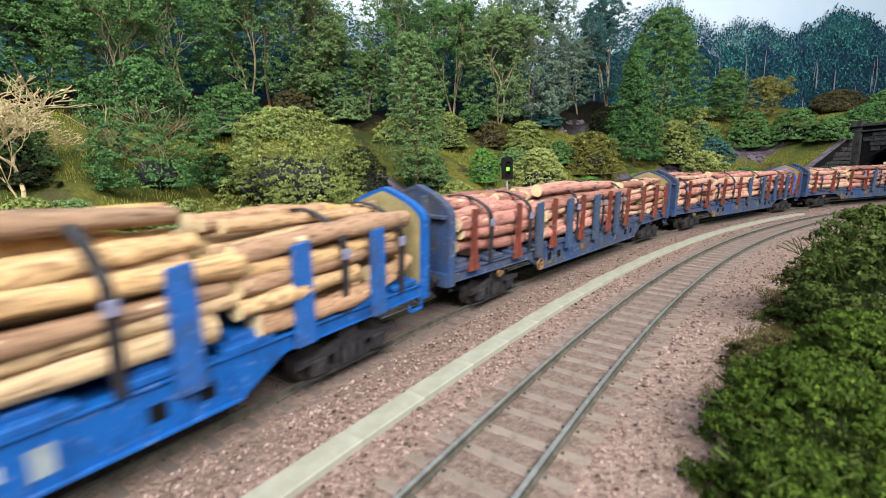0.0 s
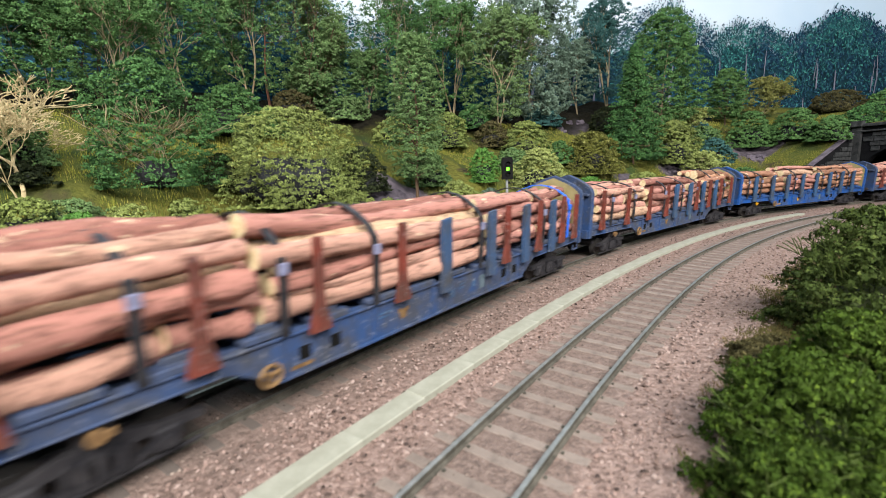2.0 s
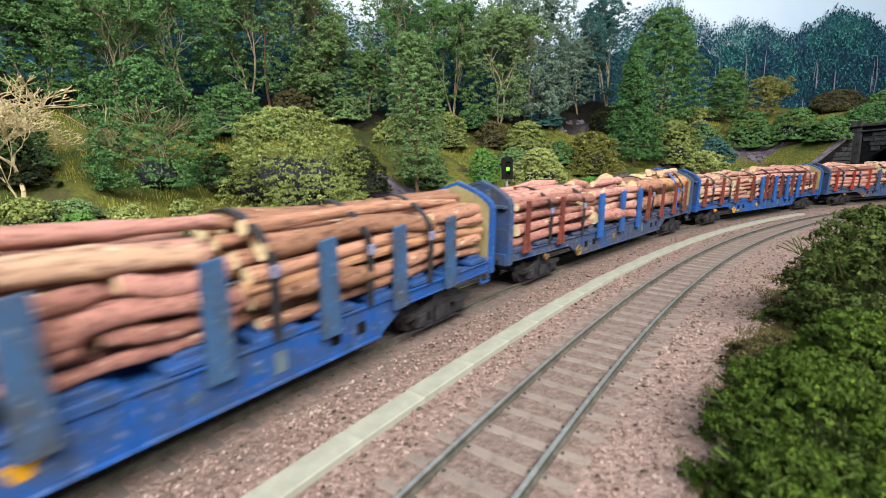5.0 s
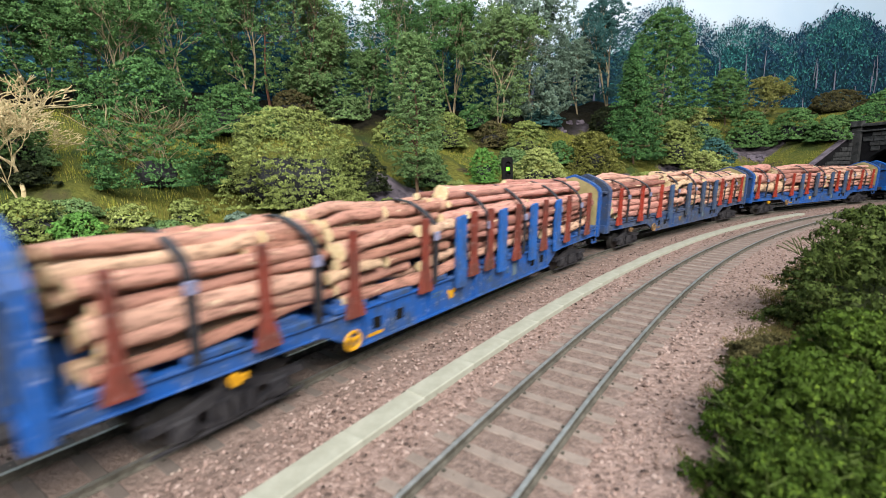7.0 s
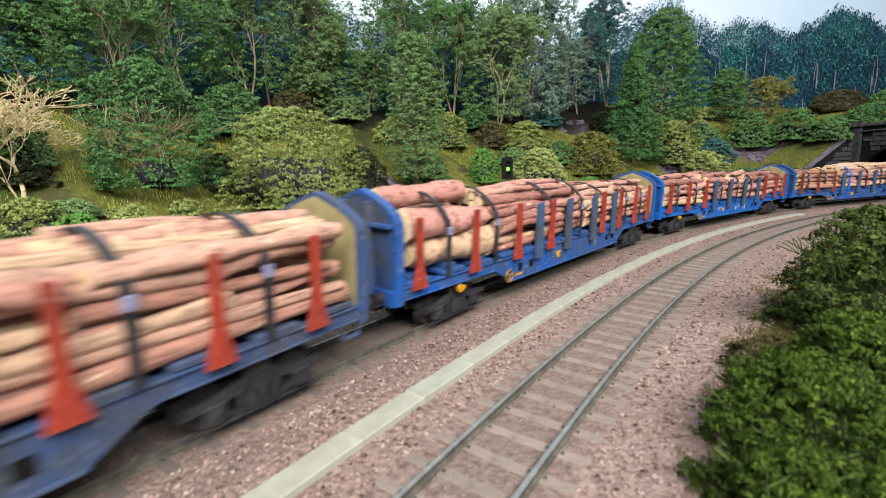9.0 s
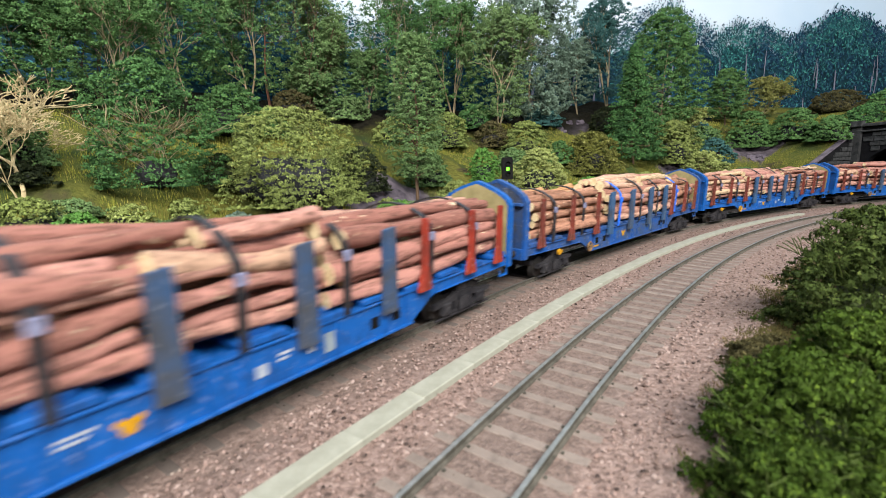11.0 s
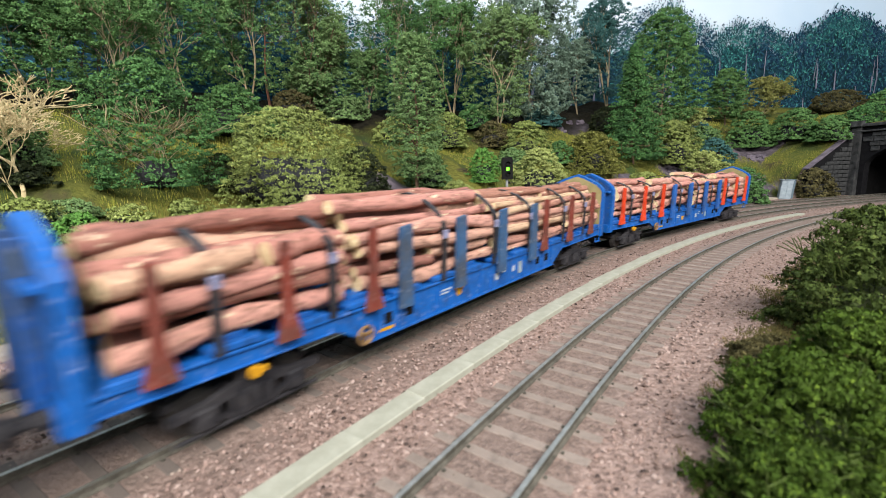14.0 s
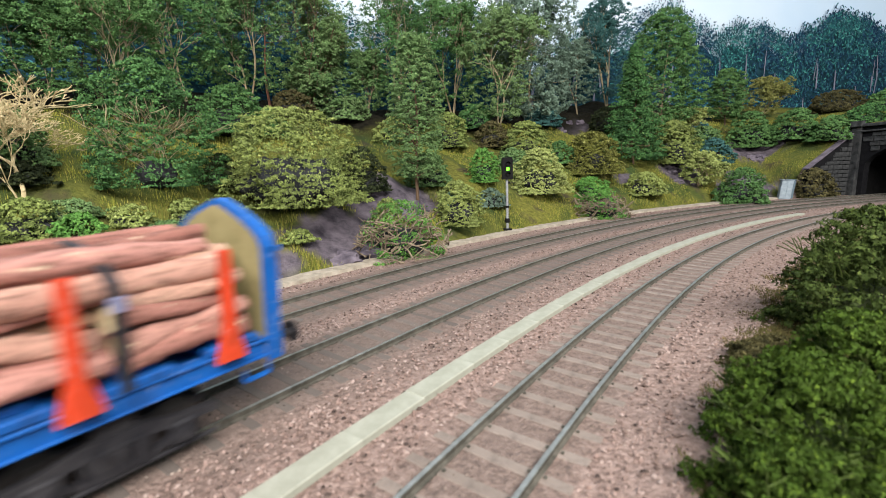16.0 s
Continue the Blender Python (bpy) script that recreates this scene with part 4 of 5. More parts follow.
            tube(bm, (x + end * 0.55, y, 1.35), (x + end * 0.98, y, 1.35), 0.11, 0.11, 8)
            tube(bm, (x + end * 0.96, y, 1.35), (x + end * 1.05, y, 1.35), 0.29, 0.27, 14)
            part("buffer", bm, IRON, wagon, "round steel buffer")
        bm = boxes((min(x, x + end * 1.1), max(x, x + end * 1.1), -0.12, 0.12, 0.85, 1.02))
        part("coupling", bm, IRON, wagon)
        for y in (-1.68, 1.68) if end > 0 else ():
            bm = bmesh.new()
            tube(bm, (x - end * 0.15, y, 1.05), (x - end * 0.15, y, 0.80), 0.04, 0.04, 5)
            tube(bm, (x - end * 0.8, y, 1.05), (x - end * 0.8, y, 0.80), 0.04, 0.04, 5)
            box(bm, min(x - end * 0.15, x - end * 0.8), max(x - end * 0.15, x - end * 0.8), y - 0.08, y + 0.08, 0.76, 0.82, 0.01)
            part("shunter_step", bm, blue, wagon, "step under the corner")
    # stanchions
    for x in spec["slates"]:
        for side in (-1, 1):
            y = side * 1.80
            bm = bmesh.new()
            slab(bm, [(x - 0.30, 1.25), (x - 0.27, 3.85), (x + 0.22, 3.92), (x + 0.30, 1.25)], "y", y - 0.07, y + 0.07)
            slab(bm, [(x - 0.08, 1.25), (x - 0.06, 3.7), (x + 0.06, 3.7), (x + 0.08, 1.25)], "y", y - side * 0.16 - 0.06, y - side * 0.16 + 0.06)
            part("side_post", bm, slate, wagon, "broad flat blue-grey stanchion")
    for x in spec["reds"]:
        for side in (-1, 1):
            y = side * 1.80
            bm = bmesh.new()
            slab(bm, [(x - 0.33, 1.52), (x - 0.29, 1.75), (x - 0.13, 2.3), (x - 0.11, 4.0), (x + 0.11, 4.0), (x + 0.13, 2.3), (x + 0.29, 1.75), (x + 0.33, 1.52)], "y", y - 0.07, y + 0.07)
            slab(bm, [(x - 0.05, 1.55), (x - 0.05, 3.98), (x + 0.05, 3.98), (x + 0.05, 1.55)], "y", y + side * 0.05, y + side * 0.13)
            part("stake", bm, red, wagon, "red stake with flared foot")
    for x0, x1, r, crown, kind, *base in load:
        stack(wagon, rng, kind, x0, x1, r, crown, base=base[0] if base else 1.92)
    for x, crown, colour in spec["straps"]:
        under = [row[3] for row in load if row[0] - 0.2 <= x <= row[1] + 0.2]
        strap(wagon, x, (max(under) if under else crown) - 0.15, STRAP_BLUE if colour else STRAP)
    bogies = [build_bogie(wagon, e * BOGIE_X, tone) for e in (-1, 1)]
    return wagon, bogies


def spread_load(kind, r, cuts, crowns):
    edges = [-12.95, *cuts, 12.95]
    return [(edges[i] + 0.08, edges[i + 1] - 0.08, r if isinstance(r, (int, float)) else r[i], crowns[i % len(crowns)], kind if isinstance(kind, str) else kind[i]) for i in range(len(edges) - 1)]


R6 = (-12.2, -9.2, -6.2, 6.5, 9.3, 12.1)
S4 = (-4.3, -1.2, 2.1, 5.2)


def straps_at(*rows, crown=4.45, blue=()):
    return [(x, crown, x in blue) for x in rows]


ST = straps_at(-11.0, -7.9, -3.0, 0.4, 3.5, 7.4, 10.3)


def wagon_specs():
    """From the tail of the train to its head."""
    a = spread_load
    return [
        dict(tone="clean", post="blue", red="orange", say="pink-brown", slates=S4, reds=(-12.2, -9.2, -6.3, 6.5, 9.55, 12.35), straps=ST, load=a("pink", (0.24, 0.27, 0.25, 0.23), (-6.8, 0.2, 5.6), (4.35, 4.5, 4.45, 4.3))),
        dict(tone="clean", post="clean", red="oxide", say="thick and thin pink-brown", slates=(-5.05, -2.05, 0.95, 3.8), reds=(-12.2, -9.3, -6.45, 5.05, 8.2, 11.4), straps=ST, load=a(("pink", "pink", "mixed"), (0.30, 0.27, 0.19), (-7.0, 0.6), (4.4, 4.7, 4.5))),
        dict(tone="clean", post="clean", red="oxide", say="thin mixed brown", slates=S4, reds=R6, straps=ST, load=a(("mixed", "pink", "mixed"), (0.21, 0.24, 0.19), (-5.4, 2.6), (4.4, 4.7, 4.5))),
        dict(tone="worn", post="clean", red="oxide", say="thick brown", slates=(-4.3, -1.2, 2.1, 5.0), reds=(-12.2, -9.2, -6.2, 6.6, 9.6, 12.2), straps=straps_at(-11, -7.9, -3, 0.4, 3.5, 7.5, 10.6, blue=(-3, 7.5)), load=a(("brown", "mixed", "brown"), (0.26, 0.23, 0.35), (-4.5, 8.6 - 0.3), (4.4, 4.6, 4.3))),
        dict(tone="clean", post="worn", red="red", say="pink-brown", slates=(-4.3, -1.2, 2.1, 5.2), reds=(-12.2, -9.2, -6.2, 7.0, 10.0, 12.3), straps=ST, load=a("pink", (0.25, 0.25, 0.27), (-6.2, 3.2), (4.5, 4.6, 4.4))),
        dict(tone="worn", post="worn", red="red", say="thick and thin pink", slates=S4, reds=(-12.6, -9.4, -6.2, -3.1, 3.4, 6.2, 9.1, 11.9), straps=ST, load=a(("pink", "pink", "mixed"), (0.60, 0.23, 0.21), (-8.0, 1.4), (4.75, 4.8, 4.5))),
        dict(tone="dirty", post="worn", red="red", say="pink and yellow-brown", slates=(-4.3, -1.0, 2.1, 4.9), reds=(-12.2, -9.2, -6.2, 6.3, 9.0, 11.7), straps=ST, load=a(("pink", "mixed", "mixed"), (0.26, 0.24, 0.21), (-3.5, 2.9), (4.5, 4.8, 4.6))),
        dict(tone="worn", post="blue", red="oxide", say="thin mixed", slates=(-1.55, 1.45, 4.3, 7.05), reds=(-12.4, -9.4, -6.7, -3.6, -0.7, 0.45, 2.75, 5.5, 8.4, 11.4), straps=ST, load=a(("mixed", "mixed", "pink"), (0.22, 0.21, 0.24), (-7.2, -1.6), (4.4, 4.5, 4.75))),
        dict(tone="dirty", post="blue", red="oxide", say="very thick brown", slates=(-4.3, -1.2, 1.6), reds=(-12.2, -9.0, 3.3, 6.1, 9.0, 11.6), straps=straps_at(-10, -6.5, 4.2, 9.6, 10.9, blue=(9.6,)), load=[(-12.9, -5.1, 0.29, 4.5, "pink"), (-4.9, 2.0, 0.32, 4.5, "pink"), (2.2, 12.8, 0.68, 3.3, "brown"), (2.2, 7.4, 0.59, 4.6, "brown", 3.30), (7.7, 12.8, 0.59, 4.6, "brown", 3.30), (8.4, 12.6, 0.20, 5.1, "mixed", 4.30)]),
        dict(tone="worn", post="clean", red="oxide", say="thick orange-brown", slates=(-10.95, -7.75, -4.8, -1.7, 1.35, 4.4, 7.3, 10.2), reds=(), straps=straps_at(-12.2, -9.9, -3.3, 2.8, 6.0, 9.0), load=a(("brown", "pink", "brown"), (0.33, 0.27, 0.26), (-4.9, 2.2), (4.4, 4.6, 4.7))),
        dict(tone="dirty", post="clean", red="oxide", say="pink-brown", slates=(-0.9, 2.0, 4.95, 7.95), reds=(-12.2, -8.9, -5.6, -2.6, 3.5, 6.45, 9.25, 12.15), straps=ST, load=a(("pink", "pink", "brown"), (0.32, 0.27, 0.27), (-5.6, 5.2), (4.3, 4.4, 4.85))),
        dict(tone="dirty", post="worn", red="oxide", say="thick pink", slates=(0.2, 3.3, 6.4, 9.4), reds=(-11.6, -8.3, -5.3, -2.1, 4.6, 7.8, 10.7, 12.5), straps=straps_at(-12.0, -9.4, -6.3, -3.2, 2.6, 8.4, 11.6, blue=(11.6,)), load=a("pink", (0.30, 0.28, 0.27), (-6.8, 3.4), (4.5, 4.6, 4.5))),
        dict(tone="dirty", post="worn", red="oxide", say="thick pink and brown", slates=(-7.1, -4.0, -0.6, 2.5), reds=(-12.2, -9.0, -5.7, -2.5, 1.2, 4.2, 7.2, 10.0, 12.3), straps=ST, load=a(("pink", "pink", "mixed"), (0.36, 0.29, 0.23), (-6.4, 4.6), (4.4, 4.6, 4.4))),
        dict(tone="clean", post="blue", red="oxide", say="peeled straw-coloured", slates=(-9.8, -6.0, -1.5, 5.3, 8.2, 11.0), reds=(), straps=straps_at(-9, -3.4, 4.1, 9.7, 12.2, crown=4.6), load=a("straw", (0.28, 0.28, 0.25), (-5.5, 6.6), (4.6, 4.75, 4.5))),
    ]


TRAIN = [build_wagon(spec, random.Random(100 + i)) for i, spec in enumerate(wagon_specs())]

# where the tail bulkhead stands along the line, second by second
TAIL = ((0.0, 396.85), (2.0, 352.75), (4.0, 307.9), (7.0, 239.2), (8.5, 202.59), (9.5, 178.2), (12.5, 104.3), (14.0, 65.35), (16.0, 12.99))


def tail_at(t):
    n = len(TAIL)
    slope = [0.0] * n
    for i in range(n):
        a, b = TAIL[max(i - 1, 0)], TAIL[min(i + 1, n - 1)]
        slope[i] = (b[1] - a[1]) / (b[0] - a[0])
    for i in range(n - 1):
        (t0, p0), (t1, p1) = TAIL[i], TAIL[i + 1]
        if t <= t1:
            break
    w = t1 - t0
    u = (t - t0) / w
    return (2 * u ** 3 - 3 * u * u + 1) * p0 + (u ** 3 - 2 * u * u + u) * w * slope[i] + (3 * u * u - 2 * u ** 3) * p1 + (u ** 3 - u * u) * w * slope[i + 1]


def rail_place(s):
    x, y, _ = on_path(s)
    return Vector((x, y))


def wagon_pose(s):
    a, b = rail_place(s - BOGIE_X), rail_place(s + BOGIE_X)
    m, v = (a + b) / 2, b - a
    return cm(m.x, m.y, 0.0, 0, 0, math.degrees(math.atan2(v.y, v.x))) @ pose(0, 0, 0, CANT) @ cm(0, 0, RIDE)


def motions():
    steps = [i * 0.2 for i in range(81)]
    for k, (wagon, bogies) in enumerate(TRAIN):
        walk(wagon, [(t, wagon_pose(tail_at(t) - HALF - PITCH * k)) for t in steps])
        for end, bogie in zip((-1, 1), bogies):
            rows = []
            for t in steps[::4]:
                s = tail_at(t) - HALF - PITCH * k
                a, b = rail_place(s - BOGIE_X), rail_place(s + BOGIE_X)
                v = b - a
                rows.append((t, cm(end * BOGIE_X, 0, -RIDE, 0, 0, math.degrees(heading(s + end * BOGIE_X) - math.atan2(v.y, v.x)))))
            walk(bogie, rows)

# ---- trees and bushes of the model ----
def leaf_facets(rng, centres, normals, size):
    """Small leaf flecks round given places, turned towards the normals."""
    n = len(centres)
    nn = normals + 0.55 * rng.normal(size=(n, 3))
    nn /= np.linalg.norm(nn, axis=1)[:, None] + 1e-9
    t = np.cross(nn, rng.normal(size=(n, 3)))
    t /= np.linalg.norm(t, axis=1)[:, None] + 1e-9
    b = np.cross(nn, t)
    l = (size * rng.uniform(0.5, 1.5, size=n))[:, None]
    w = l * rng.uniform(0.5, 0.95, size=n)[:, None]
    v = np.stack([centres - t * l * 0.8 - b * w * 0.6, centres + t * l, centres + b * w - t * l * 0.3 + nn * l * 0.3], 1).reshape(-1, 3)
    return v, np.arange(3 * n).reshape(-1, 3)


def crown_radius(kind, z):
    if kind == "conifer":
        return max(0.04, (1 - z) ** 0.85)
    if kind == "slim":
        return 0.35 + 0.65 * math.sin(math.pi * min(1, z * 0.9 + 0.1)) ** 0.8
    if kind == "weeping":
        return 0.55 + 0.45 * math.sin(math.pi * (0.15 + 0.8 * z))
    if kind in ("bush", "heap", "thicket", "hollow"):
        return math.sqrt(max(0.02, 1 - z ** 2.2))
    return max(0.1, math.sin(math.pi * (0.12 + 0.84 * z)) ** 0.6)


def clump(rng, c, out, g, m, kind):
    """One tuft of flecks: a rough dome of size g round c."""
    p = rng.normal(size=(m, 3))
    p /= np.linalg.norm(p, axis=1)[:, None]
    p[:, 2] = np.abs(p[:, 2]) * 0.9 - 0.2
    p *= (g * rng.uniform(0.45, 1.1, size=m))[:, None]
    if kind == "weeping":
        p[:, 2] = -np.abs(p[:, 2]) * 2.2 + g * 0.3
    elif kind == "conifer":
        p[:, 2] = p[:, 2] * 0.5 - 0.45 * np.hypot(p[:, 0], p[:, 1])
    return c + p, p / g + out


def crown_mesh(kind, H, W, seed, colour, leaf, count, low, tips=()):
    """Leaf tufts at the branch tips and about the crown, with gaps and hollows between."""
    rng = np.random.default_rng(seed)
    dense = kind in ("bush", "heap", "thicket", "hollow")
    per = 34 if dense else 30
    n_clump = max(40, int(count / per))
    lump = rng.uniform(0, 6.28, 6)
    cr = math.sqrt(W * (H - low) / n_clump) * {"hollow": 1.5, "conifer": 1.5}.get(kind, 1.0 if dense else 1.2)
    cen, nor = [], []
    n_tip = int(n_clump * 0.6) if len(tips) else 0
    for i in range(n_clump):
        m = int(per * rng.uniform(0.5, 1.5))
        g = cr * rng.uniform(0.55, 1.4)
        if i < n_tip:
            c = np.array(tips[i % len(tips)]) + rng.normal(size=3) * cr * 0.9
            a = math.atan2(c[1], c[0])
        else:
            z = rng.uniform(0, 1) ** (1.5 if dense else 1.3 if kind == "conifer" else 1.0)
            a = rng.uniform(0, 2 * math.pi)
            if kind == "conifer":
                z = (math.floor(z * 15) + 0.5 + rng.normal() * 0.38) / 15
                z = min(0.99, max(0.0, z))
            r = crown_radius(kind, z) * (0.84 + 0.15 * math.sin(3 * a + lump[0] + 5 * z) + 0.12 * math.sin(5 * a + lump[1] - 7 * z))
            k = r * math.sqrt(rng.uniform({"hollow": 0.3, "weeping": 0.45}.get(kind, 0.62 if dense else 0.25), 1.0)) * W / 2
            c = np.array((k * math.cos(a), k * math.sin(a), low + z * (H - low)))
        p, q = clump(rng, c, np.array((math.cos(a), math.sin(a), 0.6)) * 0.4, g, m, kind)
        cen.append(p)
        nor.append(q)
    if dense and kind != "hollow":
        # a thin even cover of small flecks close to the inner foliage
        m = int(count * 0.16)
        z, a = rng.uniform(0, 1, m) ** 1.3, rng.uniform(0, 2 * math.pi, m)
        r = np.array([crown_radius(kind, v) for v in z]) * (0.80 + 0.13 * np.sin(3 * a + lump[0] + 5 * z) + 0.1 * np.sin(5 * a + lump[1] - 7 * z)) * rng.uniform(0.8, 1.0, m) * W / 2
        p = np.stack([r * np.cos(a), r * np.sin(a), low + z * (H - low) * 0.95], 1)
        cen.append(p)
        nor.append(np.stack([np.cos(a), np.sin(a), 0.3 + z], 1))
    cen, nor = np.concatenate(cen), np.concatenate(nor)
    cen[:, 2] = np.maximum(cen[:, 2], 0.05 + 0.1 * rng.random(len(cen)))
    v, f = leaf_facets(rng, cen, nor, leaf)
    return mesh_of("crown", v, f, [LEAF[colour]])


def fork(out, tips, rng, p, d, length, rad, depth, rise):
    """A crooked branch in three pieces, forking at its end."""
    for seg in range(3):
        d = (d + Vector((rng.uniform(-1, 1), rng.uniform(-1, 1), rng.uniform(-1, 1) + rise)) * 0.22).normalized()
        q = p + d * length / 3
        out.append((p, q, rad * (1 - 0.12 * seg), rad * (1 - 0.12 * (seg + 1))))
        p = q
        if depth > 0 and seg == 1 and rng.random() < 0.6:
            e = (d + Vector((rng.uniform(-1, 1), rng.uniform(-1, 1), rng.uniform(-0.5, 0.8))) * 0.9).normalized()
            fork(out, tips, rng, p, e, length * 0.6, rad * 0.5, depth - 1, rise)
    if depth == 0:
        tips.append(tuple(p))
        return
    for _ in range(2 if rng.random() < 0.55 else 3):
        e = (d + Vector((rng.uniform(-1, 1), rng.uniform(-1, 1), rng.uniform(-0.6, 0.7))) * 0.75).normalized()
        fork(out, tips, rng, p, e, length * rng.uniform(0.62, 0.82), rad * 0.62, depth - 1, rise)


def skeleton(H, W, seed, stems, depth, thick, low):
    """Forked limbs scaled to the tree's height and spread; gives the mesh and the branch tips."""
    rng = random.Random(seed)
    out, tips = [], []
    for i in range(stems):
        a = rng.uniform(0, 6.28)
        lean = 0.12 if stems == 1 else rng.uniform(0.25, 0.7)
        fork(out, tips, rng, Vector((0, 0, 0)), Vector((lean * math.cos(a), lean * math.sin(a), 1)).normalized(), 1.0, 1.0, depth, 0.22)
    top = max(q.z for _, q, _, _ in out)
    wide = sorted(math.hypot(q.x, q.y) for _, q, _, _ in out)[int(len(out) * 0.97)]
    kx, kz = W / 2 / wide, H * 0.96 / top
    r0 = thick * (0.012 * H + 0.05)

    def fit(p):
        return Vector((p.x * kx, p.y * kx, max(p.z * kz, -0.2) + (-0.3 if p.z == 0 else 0)))
    bm = bmesh.new()
    for p, q, a, b in out:
        tube(bm, fit(p), fit(q), max(0.018, r0 * a), max(0.015, r0 * b), 6 if a > 0.5 else 4)
    return bm, [tuple(fit(Vector(t))) for t in tips if t[2] * kz > low]


def limb_mesh(kind, H, W, seed, low, twigs):
    """A single stem with side branches."""
    rng = random.Random(seed)
    bm = bmesh.new()
    r0 = 0.009 * H + 0.04
    lean = [rng.uniform(-0.05, 0.05) * H for _ in range(2)]
    pts = [Vector((lean[0] * t * t + 0.015 * H * math.sin(5 * t + seed), lean[1] * t * t + 0.012 * H * math.sin(7 * t), H * 0.93 * t - (0.3 if t == 0 else 0))) for t in (0, .15, .3, .45, .6, .8, 1)]
    for i in range(len(pts) - 1):
        tube(bm, pts[i], pts[i + 1], r0 * (1 - i / 6.5), r0 * (1 - (i + 1) / 6.5), 7)
    for i in range(twigs):
        t = rng.uniform(max(0.12, low / H * 0.8), 0.95)
        k = min(int(t * 6), 5)
        p = pts[k].lerp(pts[k + 1], t * 6 - k)
        a = rng.uniform(0, 6.28)
        ln = W / 2 * rng.uniform(0.45, 1.0) * crown_radius(kind, t)
        rise = rng.uniform(0.15, 0.8) * ln if kind not in ("weeping", "conifer") else rng.uniform(-0.3, 0.1) * ln
        rad = r0 * (1 - t) * 0.4 + 0.02
        d = Vector((math.cos(a), math.sin(a), 0))
        for seg in range(3):
            q = p + d * ln / 3 + Vector((rng.uniform(-.1, .1) * ln, rng.uniform(-.1, .1) * ln, rise / 3))
            tube(bm, p, q, rad * (1 - seg * .28), rad * (1 - (seg + 1) * .28), 5)
            for _ in range(2):
                e = q + Vector((rng.uniform(-1, 1), rng.uniform(-1, 1), rng.uniform(-0.2, 1))) * ln * 0.28
                tube(bm, q, e, rad * 0.45, rad * 0.2, 4)
            p = q
    return bm


def brush_mesh(H, W, seed, count):
    """Short crooked sticks thrown over a mound."""
    rng = random.Random(seed)
    bm = bmesh.new()
    for _ in range(count):
        a, k = rng.uniform(0, 6.28), math.sqrt(rng.uniform(0.15, 1.0))
        h = H * 0.8 * math.sqrt(max(0.0, 1 - k * k)) * rng.uniform(0.5, 1.05) + 0.1
        p = Vector((k * W / 2 * math.cos(a), k * W / 2 * math.sin(a), h))
        d = Vector((rng.uniform(-1, 1), rng.uniform(-1, 1), rng.uniform(-0.7, 0.7))).normalized()
        r = rng.uniform(0.03, 0.075)
        for seg in range(2):
            q = p + d * rng.uniform(0.3, 0.7)
            q.z = max(q.z, 0.05)
            tube(bm, p, q, r, r * 0.8, 5)
            d = (d + Vector((rng.uniform(-1, 1), rng.uniform(-1, 1), rng.uniform(-1, 1))) * 0.5).normalized()
            p = q
    return bm


def core_mesh(H, W, seed):
    bm = bmesh.new()
    bmesh.ops.create_icosphere(bm, subdivisions=4, radius=1)
    for v in bm.verts:
        n = v.co.copy()
        k = 0.80 + 0.22 * noise.noise(n * 1.6 + Vector((seed, 0, 0))) + 0.10 * noise.noise(n * 4 + Vector((0, seed, 0))) + 0.09 * noise.noise(n * 13)
        v.co = Vector((n.x * W / 2 * k, n.y * W / 2 * k, max(-0.25, (n.z * 0.5 + 0.42) * H * k)))
    return bm


SAYING = {"deep": "dark green", "mid": "mid-green", "fresh": "fresh green", "olive": "olive-green", "lime": "pale lime-green", "yellow": "yellow-green", "grey": "grey-green", "bluegreen": "blue-green", "brown": "brownish", "dark": "very dark green", "straw": "straw-coloured", "bright": "bright green", "hedge": "dark hedge-green"}


